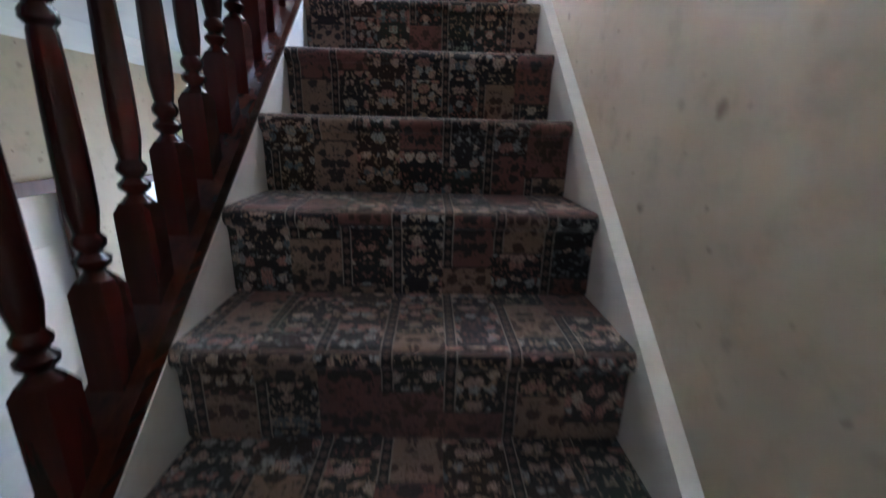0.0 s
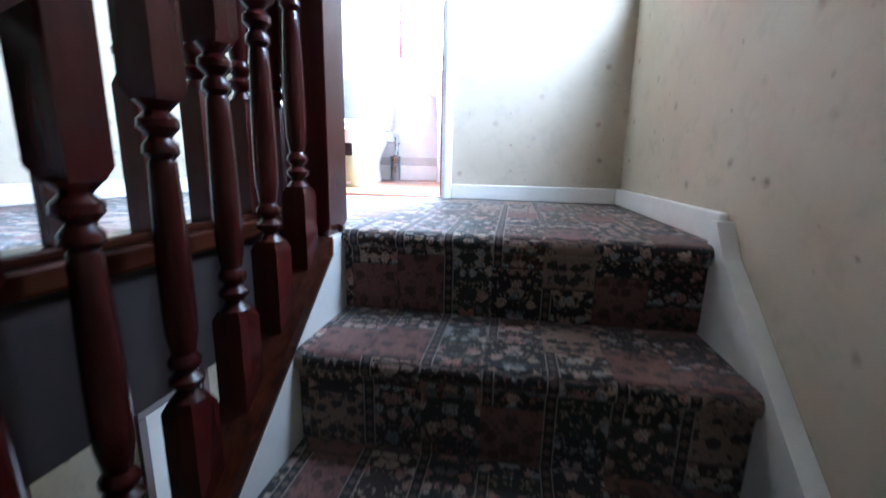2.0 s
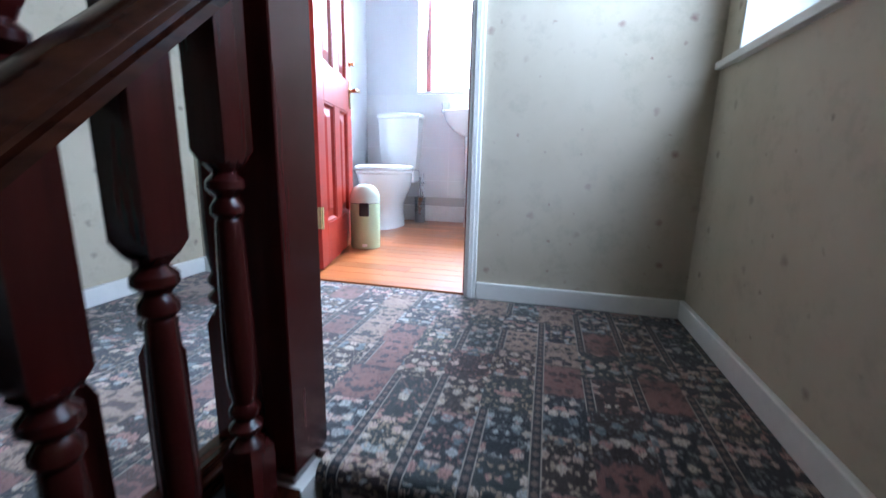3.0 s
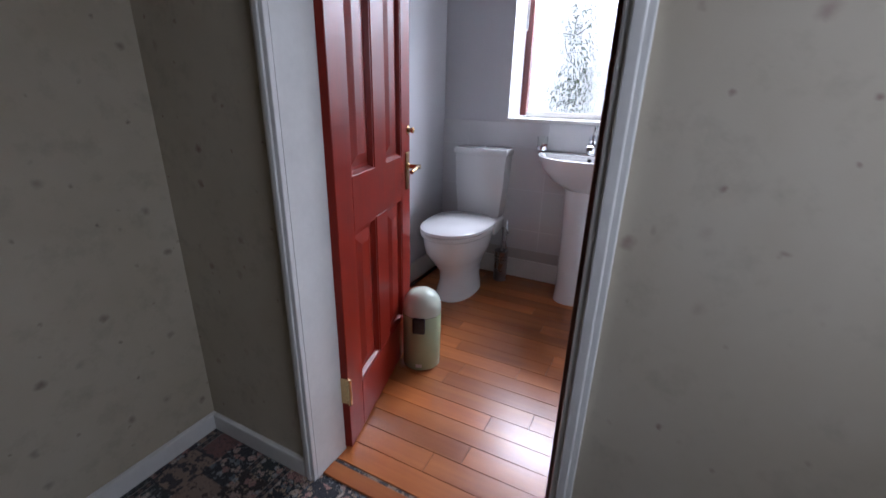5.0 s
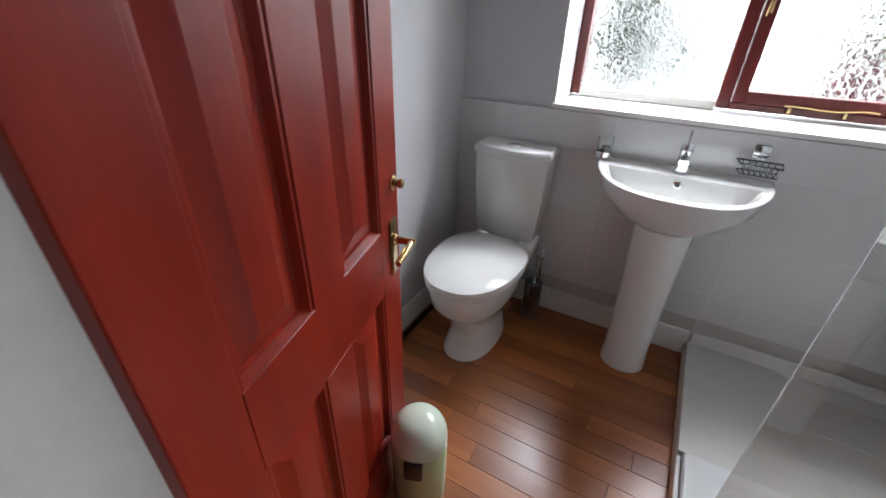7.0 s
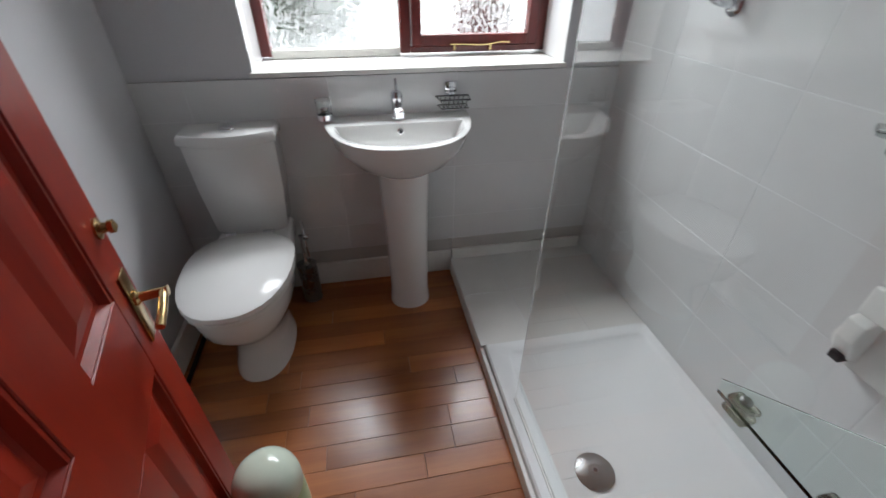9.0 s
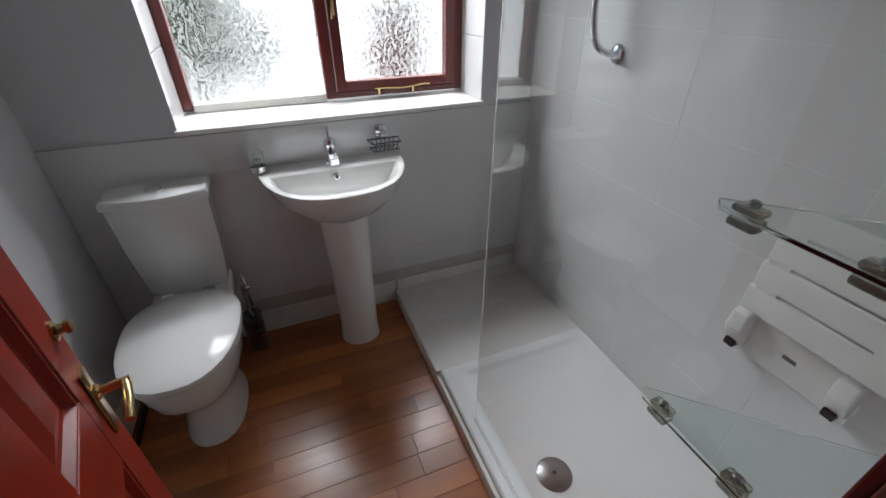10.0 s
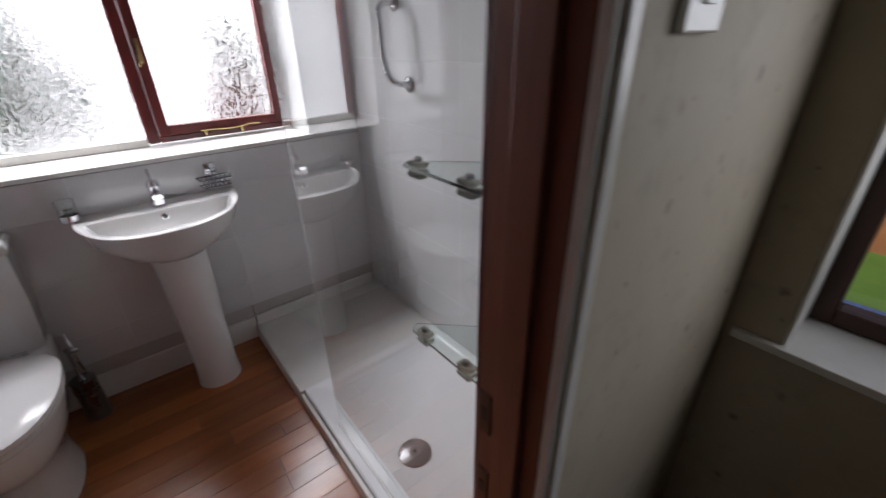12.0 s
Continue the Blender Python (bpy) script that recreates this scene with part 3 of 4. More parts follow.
nw = part("newel_post", bevelled(newel_mesh(0.1, -0.015, 1.08), 0.002, 1), MAHOGANY, stair_rail, "square mahogany newel post at the stair head", smooth=True)
nw.location = (1.279, 0.0, 0.0)
land_rail = thing("landing_balustrade", "dark mahogany landing balustrade along the stairwell", "balustrade")
LX = 1.190
part("base_rail", merge(bevelled(boxes((LX - 0.034, -3.35, 0.0, LX + 0.034, 0.012, 0.036)), 0.006), bevelled(boxes((LX - 0.022, -3.35, 0.036, LX + 0.022, 0.012, 0.05)), 0.004)), MAHOGANY_Y, land_rail, "dark mahogany base rail")
m1 = part("baluster", baluster_mesh(0.82, 0.22, 0.22, a=0.0195), MAHOGANY, land_rail, smooth=True)
place_row(land_rail, m1, [(LX + 0.006, -0.022 - 0.119 * k, 0.05) for k in range(26)])
part("handrail", loft([[(LX + a, 0.012, b + 0.90) for a, b in hr], [(LX + a, -3.35, b + 0.90) for a, b in hr]]), MAHOGANY_Y, land_rail, "polished moulded mahogany handrail", smooth=True)


# ---- bathroom door ----
door = thing("door_1", "red stained four panel door standing open", "door", (0.714, 1.110, 0.012), 104.7, kind="structure")
DW, DH, DT = 0.715, 1.975, 0.04
part("leaf_frame", bevelled(boxes((0, 0, 0, 0.113, DT, DH), (DW - 0.113, 0, 0, DW, DT, DH), (0.113, 0, 0, DW - 0.113, DT, 0.20), (0.113, 0, 0.76, DW - 0.113, DT, 0.935),
                                  (0.113, 0, 1.86, DW - 0.113, DT, DH), (0.303, 0, 0.20, 0.416, DT, 0.76), (0.303, 0, 0.928, 0.416, DT, 1.86)), 0.002, 1), DOOR_RED, door, "red stained stiles and rails")


def raised_panel(x0, z0, x1, z1):
    def ring(d, y):
        return [(x0 + d, y, z0 + d), (x1 - d, y, z0 + d), (x1 - d, y, z1 - d), (x0 + d, y, z1 - d)]
    return loft([ring(0.0005, 0.028), ring(0.0005, 0.003), ring(0.008, 0.003), ring(0.016, 0.017), ring(0.026, 0.018), ring(0.060, 0.007), ring(0.064, 0.006)])


for x0, x1 in ((0.113, 0.303), (0.416, DW - 0.113)):
    for z0, z1 in ((0.20, 0.76), (0.928, 1.86)):
        part("panel", raised_panel(x0, z0, x1, z1), DOOR_RED, door)
hx = DW - 0.046
handle = part("door_handle", bevelled(boxes((hx - 0.021, -0.006, 0.786, hx + 0.021, 0.0, 0.945)), 0.004), BRASS, door, "brass lever handle on a long backplate", smooth=True)
part("lever", merge(lathe([(0.016, 0), (0.016, 0.004), (0.010, 0.008), (0.009, 0.05), (0.011, 0.055)], 16), bmesh.new()), BRASS, handle, smooth=True)
lv = bpy.data.objects["lever"]
lv.matrix_local = pose(hx, -0.006, 0.885, 90)
part("grip", tube(arc([(hx, -0.052, 0.885), (hx - 0.04, -0.056, 0.887), (hx - 0.095, -0.050, 0.876)]), 0.0085), BRASS, handle, smooth=True)
turn = part("thumb_turn", lathe([(0.019, 0), (0.019, 0.004), (0.010, 0.008), (0.008, 0.016), (0.012, 0.018), (0.012, 0.026), (0.004, 0.03)], 18), BRASS, door, "small brass thumb turn", smooth=True)
turn.matrix_local = pose(hx + 0.014, 0, 1.032, 90)
for z in (0.24, 1.74):
    part("hinge", merge(lathe([(0.007, 0), (0.007, 0.1)], 10, centre=(-0.004, -0.006, z - 0.05)), boxes((-0.003, -0.002, z - 0.05, -0.0005, 0.03, z + 0.05))), BRASS, door, "brass butt hinge")

# ---- windows ----
win = thing("window_1", "dark red stained casement window with obscure glass", "window", kind="structure")
FY0, FY1 = 3.135, 3.20
fx0, fx1, fz0, fz1 = WX0 + 0.002, WX1 - 0.002, WZ0 + 0.012, WZ1 - 0.002
part("window_frame", bevelled(boxes((fx0, FY0, fz0, fx0 + 0.045, FY1, fz1), (fx1 - 0.045, FY0, fz0, fx1, FY1, fz1), (1.255, FY0, fz0, fx1 - 0.045, FY1, fz0 + 0.028),
                                    (fx0 + 0.045, FY0, fz1 - 0.05, fx1 - 0.045, FY1, fz1), (1.207, FY0, fz0, 1.255, FY1, fz1 - 0.05)), 0.003, 1), FRAME_RED, win, "dark red stained outer frame and mullion")
sash = part("casement", bevelled(boxes((1.258, FY0 - 0.012, fz0 + 0.03, 1.303, FY1 - 0.02, fz1 - 0.052), (fx1 - 0.092, FY0 - 0.012, fz0 + 0.03, fx1 - 0.047, FY1 - 0.02, fz1 - 0.052),
                                       (1.303, FY0 - 0.012, fz0 + 0.03, fx1 - 0.092, FY1 - 0.02, fz0 + 0.075), (1.303, FY0 - 0.012, fz1 - 0.1, fx1 - 0.092, FY1 - 0.02, fz1 - 0.052)), 0.003, 1), FRAME_RED, win, "dark red stained opening casement")
for a, b, c, d in ((fx0 + 0.04, 1.212, fz0 + 0.022, fz1 - 0.045), (1.298, fx1 - 0.087, fz0 + 0.07, fz1 - 0.095)):
    pane = part("pane", boxes((a, FY0 + 0.028, c, b, FY0 + 0.034, d)), FROST, win if a < 1 else sash, "obscure patterned glass pane")
    pane.visible_shadow = False
part("window_sill", bevelled(boxes((WX0 - 0.006, BATH_B - 0.014, WZ0 - 0.019, WX1 + 0.006, FY1 + 0.01, WZ0)), 0.003), GLOSS, win, "white gloss window board")
part("glazing_bead", bevelled(boxes((fx0 + 0.0455, FY0 + 0.006, fz0 - 0.011, 1.2065, FY1, fz0 + 0.024)), 0.003), GLOSS, win, "white bottom bead of the fixed light")
stay = part("casement_stay", tube(arc([(1.43, FY0 - 0.035, 1.114), (1.48, FY0 - 0.035, 1.115), (1.57, FY0 - 0.032, 1.108), (1.63, FY0 - 0.036, 1.114), (1.67, FY0 - 0.036, 1.122), (1.71, FY0 - 0.036, 1.118)]), 0.004, 8), BRASS, sash, "brass casement stay", smooth=True)
for x in (1.45, 1.62):
    part("stay_pin", boxes((x - 0.005, FY0 - 0.036, 1.088, x + 0.005, FY0 - 0.0125, 1.112)), BRASS, sash)
part("casement_fastener", merge(bevelled(boxes((1.272, FY0 - 0.016, 1.42, 1.288, FY0 - 0.0125, 1.52)), 0.002), tube(arc([(1.28, FY0 - 0.026, 1.50), (1.272, FY0 - 0.036, 1.46), (1.27, FY0 - 0.034, 1.41)]), 0.0045, 8)), BRASS, sash, "brass casement fastener", smooth=True)
blind = thing("roller_blind", "pale green roller blind drawn up at the window head", "blind", (0, 0, 0))
part("blind_fabric", bevelled(boxes((WX0 + 0.03, 3.085, 1.875, WX1 - 0.03, 3.09, 2.06)), 0.001, 1), plain("pale_green_blind", (0.55, 0.66, 0.45), 0.8), blind)
part("bottom_bar", bevelled(boxes((WX0 + 0.03, 3.08, 1.855, WX1 - 0.03, 3.094, 1.875)), 0.004), PLASTIC, blind)
part("roller", tube([(WX0 + 0.005, 3.09, 2.08), (WX1 - 0.005, 3.09, 2.08)], 0.022, 14), PLASTIC, blind, smooth=True)
ch = [(WX0 + 0.022, 3.085 + 0.016 * math.cos(a), 1.60 + 0.016 * math.sin(a)) for a in [math.pi + math.pi * k / 8 for k in range(9)]]
part("bead_chain", tube([(WX0 + 0.022, 3.069, 2.07)] + ch + [(WX0 + 0.022, 3.101, 2.07)], 0.0028, 6), PLASTIC, blind, "white bead chain")

lwin = thing("window_2", "dark brown framed landing window with a white reveal", "window", kind="structure")
part("window_frame", bevelled(boxes((2.36, -0.049, 0.830, 2.42, 0.0, 1.948), (2.36, 0.79, 0.830, 2.42, 0.844, 1.948), (2.36, 0.0, 0.830, 2.42, 0.79, 0.876), (2.36, 0.0, 1.90, 2.42, 0.79, 1.948)), 0.003, 1), DARKWOOD, lwin)
pn = part("pane", boxes((2.385, -0.005, 0.871, 2.39, 0.795, 1.905)), CLEAR, lwin)
pn.visible_shadow = False
part("window_sill", bevelled(boxes((WALL_R - 0.022, -0.049, 0.8055, 2.43, 0.844, 0.828), (WALL_R - 0.022, 0.844, 0.8055, WALL_R - 0.0005, 0.945, 0.828)), 0.003), GLOSS, lwin, "white gloss window board")
part("reveal", boxes((WALL_R + 0.001, 0.836, 0.8285, 2.36, 0.8435, 1.949)), GLOSS, lwin, "white painted window reveal")

# ---- bathroom fixed parts ----
sk = structure("baseboard_bath_north", bevelled(boxes((BATH_L + 0.019, BATH_B - 0.02, 0.0, 1.405, BATH_B - 0.0005, 0.132)), 0.005), GLOSS, "white painted bathroom skirting", "skirting")
structure("baseboard_bath_west", bevelled(boxes((BATH_L, DOORWALL_1 + 0.1, 0.0, BATH_L + 0.018, BATH_B - 0.02, 0.132)), 0.005), GLOSS, "white painted skirting on the side wall", "skirting")
structure("baseboard_platform", bevelled(boxes((1.41, BATH_B - 0.028, 0.079, WALL_R - 0.030, BATH_B - 0.0125, 0.142)), 0.003), GLOSS, "white upstand along the tiled platform", "skirting")
structure("trim_tile_foot", bevelled(boxes((BATH_L + 0.0205, BATH_B - 0.009, 0.1325, 1.4045, BATH_B - 0.0005, 0.2045), (1.409, BATH_B - 0.009, 0.0795, WALL_R - 0.0125, BATH_B - 0.0005, 0.2045)), 0.001, 1), STRIP, "grey beige strip below the wall tiles", "trim")
pipe = part("floor_pipe", tube([(BATH_L + 0.05, 1.3, 0.012), (BATH_L + 0.05, 2.2, 0.012), (BATH_L + 0.045, 2.87, 0.012)], 0.010, 8), DARKGAP)
tagged(pipe, "dark pipe run along the skirting on the floor", "pipe")

plat = thing("shower_platform", "low tiled platform beside the shower tray", "platform", kind="structure")
part("base", boxes((1.415, 2.232, -0.016, WALL_R - 0.001, BATH_B - 0.001, 0.0782)), GROUT, plat)
part("edge_trim", bevelled(boxes((1.398, 1.103, -0.014, 1.4145, BATH_B - 0.021, 0.062)), 0.004), GLOSS, plat, "white painted edge board")
for ix, (a, b) in enumerate(((1.400, 1.635), (1.6375, 1.905), (1.9075, WALL_R - 0.002))):
    for c, d in ((2.23, 2.558), (2.5605, BATH_B - 0.012)):
        part("tile", bevelled(boxes((a, c, 0.0665, b, d, 0.079)), 0.0008, 1), TILE_FLOOR, plat)

tray = thing("shower_tray", "white acrylic shower tray with a raised rim", "shower tray")


def ring4(x0, y0, x1, y1, z, r, n=5):
    out = []
    for cx, cy, a0 in ((x1 - r, y1 - r, 0), (x0 + r, y1 - r, 90), (x0 + r, y0 + r, 180), (x1 - r, y0 + r, 270)):
        for k in range(n + 1):
            a = radians(a0 + 90 * k / n)
            out.append((cx + r * math.cos(a), cy + r * math.sin(a), z))
    return out


TX0, TX1, TY0, TY1 = 1.4152, WALL_R - 0.013, 1.104, 2.226
part("tray_body", loft([ring4(TX0, TY0, TX1, TY1, -0.014, 0.012), ring4(TX0, TY0, TX1, TY1, 0.084, 0.012), ring4(TX0 + 0.006, TY0 + 0.006, TX1 - 0.006, TY1 - 0.006, 0.091, 0.012),
                        ring4(TX0 + 0.075, TY0 + 0.05, TX1 - 0.035, TY1 - 0.05, 0.091, 0.03), ring4(TX0 + 0.086, TY0 + 0.06, TX1 - 0.045, TY1 - 0.06, 0.084, 0.035),
                        ring4(TX0 + 0.10, TY0 + 0.075, TX1 - 0.06, TY1 - 0.075, 0.076, 0.05), ring4(TX0 + 0.2, TY0 + 0.2, TX1 - 0.2, TY1 - 0.25, 0.071, 0.05)]), TRAY, tray, smooth=True)
drain = part("drain_cover", lathe([(0.062, 0.0), (0.063, 0.004), (0.055, 0.009), (0.02, 0.012), (0.018, 0.010), (0.012, 0.010), (0.010, 0.013), (0.002, 0.013)], 32, centre=(1.630, 1.652, 0.0712)), STEEL, tray, "round chrome waste cover", smooth=True)
trim = part("drain_slot", lathe([(0.007, 0), (0.007, 0.001)], 12, centre=(1.630, 1.652, 0.0845)), RUBBER, drain)

screen = thing("shower_screen", "fixed clear glass shower screen", "shower screen")
g = part("glass_panel", bevelled(boxes((1.455, 1.104, 0.0975, 1.463, 1.947, 1.98)), 0.0015, 1), CLEAR, screen)
g.visible_shadow = False
part("bottom_channel", boxes((1.450, 1.104, 0.0915, 1.468, 1.947, 0.0973)), PLASTIC, screen, "thin white channel")
part("wall_channel", boxes((1.447, 1.099, 0.0915, 1.471, 1.1038, 1.99)), CHROME, screen)


def glass_shelf(z):
    s = thing("glass_shelf", "clear glass corner shelf held by clear clamps", "shelf", group="shower shelves")
    out = [(1.465, 1.104), (1.465, 1.358), (1.485, 1.374), (1.735, 1.124), (1.735, 1.104)]
    sl = part("shelf_plate", bevelled(prism(out, 2, z - 0.003, z + 0.003), 0.001, 1), SHELF_GLASS, s, "clear glass plate with green edges")
    sl.visible_shadow = False
    for y in (1.326, 1.192):
        cl = part("clamp", bevelled(boxes((1.4635, y - 0.019, z - 0.016, 1.488, y + 0.019, z - 0.0035), (1.4635, y - 0.019, z + 0.0035, 1.488, y + 0.019, z + 0.014)), 0.005, 2), CLAMP, s, "clear plastic clamp with a metal screw", smooth=True)
        part("screw", lathe([(0.008, 0), (0.008, 0.004), (0.005, 0.007), (0.002, 0.007)], 14, centre=(1.476, y, z + 0.0142)), STEEL, cl)
    return s


CLAMP = glass("clear_plastic_clamp", (0.55, 0.54, 0.47), 0.22)
glass_shelf(1.298)
glass_shelf(0.926)

# ---- folding shower seat ----
seat = thing("folding_bench", "white plastic folding shower seat folded against tiles", "shower seat", (0, 0, 0.015))
SXW = WALL_R - 0.013
part("wall_plate", bevelled(boxes((SXW - 0.014, 1.275, 0.565, SXW - 0.0005, 1.575, 0.735)), 0.010, 3), PLASTIC, seat, smooth=True)
for y in (1.575, 1.300):
    br = part("bracket", bevelled(prism([(SXW - 0.0005, 0.585), (SXW - 0.0005, 0.70), (SXW - 0.03, 0.725), (SXW - 0.062, 0.715), (SXW - 0.066, 0.66), (SXW - 0.04, 0.60)], 1, y - 0.024, y + 0.024), 0.006, 3), PLASTIC, seat, smooth=True)
    part("pivot", bevelled(boxes((SXW - 0.056, y - 0.015, 0.588, SXW - 0.022, y + 0.015, 0.612)), 0.003), RUBBER, br)
    fl = part("bracket_flange", lathe([(0.045, 0), (0.044, 0.004), (0.036, 0.009), (0.01, 0.011)], 24), PLASTIC, br, smooth=True)
    fl.matrix_local = pose(SXW - 0.0005, y + 0.012, 0.62, 0, -90)
part("plate_badge", boxes((SXW - 0.0155, 1.42, 0.635, SXW - 0.0142, 1.455, 0.648)), STEEL, seat, "small grey maker plate")


def slat(z0, z1, y0, y1):
    return bevelled(boxes((SXW - 0.064, y0, z0, SXW - 0.046, y1, z1)), 0.006, 3)


for z0, z1, d in ((0.737, 0.816, 0.0), (0.823, 0.900, 0.006), (0.907, 0.985, 0.012), (0.992, 1.06, 0.02)):
    part("slat", slat(z0, z1, 1.06 + 0.12, 1.592 - d), PLASTIC, seat, smooth=True)
for y0, y1 in ((1.518, 1.572), (1.270, 1.300), (1.185, 1.21)):
    part("slat_bridge", boxes((SXW - 0.0632, y0, 0.742, SXW - 0.048, y1, 1.05)), PLASTIC, seat)

# ---- grab rail ----
rail = thing("grab_rail", "chrome grab rail with round end flanges", "grab rail")
RY0, RY1 = 2.345, 2.43
part("bar", tube(arc([(SXW - 0.004, RY0, 1.32), (SXW - 0.085, RY0 + 0.01, 1.32), (SXW - 0.088, RY0 + 0.06, 1.42), (SXW - 0.088, RY1 - 0.02, 1.55), (SXW - 0.085, RY1, 1.635), (SXW - 0.004, RY1, 1.635)], 7), 0.0125, 12), CHROME, rail, smooth=True)
for y, z in ((RY0, 1.32), (RY1, 1.635)):
    fl = part("flange", lathe([(0.034, 0), (0.034, 0.004), (0.026, 0.012), (0.014, 0.014)], 24), CHROME, rail, smooth=True)
    fl.matrix_local = pose(SXW, y, z, 0, -90)


# ---- toilet ----
def oval(cx, cy, rx, ry0, ry1, z, n=32, p=2.3):
    """An egg: front reaches ry0 towards -y, back reaches ry1; squared by p."""
    out = []
    for k in range(n):
        a = 2 * math.pi * k / n
        c, s = math.cos(a), math.sin(a)
        x = math.copysign(abs(c) ** (2 / p), c)
        y = math.copysign(abs(s) ** (2 / p), s)
        out.append((cx + rx * x, cy + (ry1 if y > 0 else ry0) * y, z))
    return out


toilet = thing("toilet", "white close coupled toilet with the lid down", "toilet", (0.482, 0, 0))
part("pan", loft([oval(0, 2.50, 0.122, 0.225, 0.20, 0.001), oval(0, 2.50, 0.120, 0.22, 0.20, 0.02), oval(0, 2.505, 0.104, 0.185, 0.195, 0.10), oval(0, 2.505, 0.108, 0.19, 0.20, 0.17),
                  oval(0, 2.495, 0.145, 0.25, 0.22, 0.25), oval(0, 2.49, 0.173, 0.295, 0.235, 0.31), oval(0, 2.49, 0.183, 0.31, 0.24, 0.37), oval(0, 2.49, 0.187, 0.312, 0.24, 0.410)]), CERAMIC, toilet, smooth=True)
part("pan_shelf", bevelled(boxes((-0.155, 2.69, 0.33, 0.155, 2.875, 0.432)), 0.02, 3), CERAMIC, toilet, smooth=True)
part("seat", loft([oval(0, 2.49, 0.192, 0.318, 0.20, 0.411), oval(0, 2.49, 0.199, 0.327, 0.20, 0.419), oval(0, 2.49, 0.199, 0.327, 0.20, 0.433), oval(0, 2.49, 0.195, 0.322, 0.197, 0.438)]), PLASTIC, toilet, smooth=True)
part("lid", loft([oval(0, 2.49, 0.196, 0.324, 0.20, 0.4395), oval(0, 2.49, 0.204, 0.333, 0.20, 0.447), oval(0, 2.49, 0.203, 0.331, 0.20, 0.463), oval(0, 2.49, 0.184, 0.308, 0.185, 0.474), oval(0, 2.49, 0.08, 0.14, 0.09, 0.480)]), CERAMIC, toilet, "white lid, closed", smooth=True)
for x in (-0.075, 0.075):
    part("lid_hinge", tube([(x - 0.022, 2.70, 0.456), (x + 0.022, 2.70, 0.456)], 0.012, 12), CHROME, toilet, smooth=True)


def cistern_ring(w, y0, z, bow):
    pts = []
    for k in range(13):
        f = k / 12 * 2 - 1
        pts.append((f * w, y0 - bow * (1 - f * f), z))
    return pts + [(w, 2.885, z), (-w, 2.885, z)]


cis = part("cistern", loft([cistern_ring(0.136, 2.765, 0.433, 0.035), cistern_ring(0.146, 2.758, 0.45, 0.04), cistern_ring(0.164, 2.752, 0.64, 0.046), cistern_ring(0.172, 2.748, 0.838, 0.05)]), CERAMIC, toilet, smooth=True)
lidc = part("cistern_lid", loft([cistern_ring(0.177, 2.744, 0.8385, 0.052), cistern_ring(0.181, 2.741, 0.844, 0.053), cistern_ring(0.181, 2.741, 0.866, 0.053), cistern_ring(0.172, 2.748, 0.880, 0.05)]), CERAMIC, toilet, "white cistern lid", smooth=True)
btn = part("flush_button", lathe([(0.030, 0), (0.030, 0.006), (0.026, 0.010), (0.02, 0.010), (0.004, 0.012)], 24, sy=0.8, centre=(0, 2.785, 0.8802)), CHROME, toilet, "oval chrome flush button", smooth=True)

# supply valve and brush
valve = part("supply_valve", merge(tube(arc([(0.665, 2.86, 0.40), (0.672, 2.83, 0.36), (0.672, 2.82, 0.25), (0.675, 2.86, 0.14)]), 0.007, 8), tube([(0.66, 2.83, 0.33), (0.69, 2.83, 0.33)], 0.012, 10)), CHROME, None, smooth=True)
tagged(valve, "chrome supply pipe and valve beside the cistern", "pipe")
brush = thing("toilet_brush", "steel toilet brush holder standing by the pan", "toilet brush", (0.665, 2.775, 0.0))
part("holder", lathe([(0.044, 0.001), (0.045, 0.01), (0.045, 0.20), (0.047, 0.205), (0.047, 0.212), (0.03, 0.214)], 28), STEEL, brush, "perforated brushed steel holder", smooth=True)
part("handle", lathe([(0.02, 0.214), (0.012, 0.225), (0.007, 0.24), (0.007, 0.36), (0.011, 0.365), (0.011, 0.375), (0.004, 0.38)], 16), STEEL, brush, smooth=True)
hole = lathe([(0.0045, 0), (0.0045, 0.0012), (0.003, 0.0014)], 8)
hm = part("hole", hole, RUBBER, brush)
hmd = hm.data
for k in range(16):
    a = radians(180 + 150 * (k % 8) / 7)
    o = hm if k == 0 else new("hole", hmd)
    o.parent = brush
    o.matrix_local = Matrix.Translation((0.0452 * math.cos(a), 0.0452 * math.sin(a), 0.155 + 0.022 * (k // 8))) @ Matrix.Rotation(a, 4, 'Z') @ Matrix.Rotation(radians(90), 4, 'Y')

# ---- wash basin ----
basin = thing("wash_basin", "white ceramic pedestal wash basin", "wash basin", (1.153, 0, 0))
BYB, BYF, BW = BATH_B - 0.014, 2.49, 0.315


def basin_ring(w, y0, y1, z, n=40, p=2.5):
    """Half-round front, flat back."""
    out = []
    for k in range(n):
        a = math.pi * k / (n - 1)
        c, s = math.cos(a), math.sin(a)
        out.append((w * math.copysign(abs(c) ** (2 / p), c), y1 - (y1 - y0) * abs(s) ** (2 / 2.1), z))
    return out


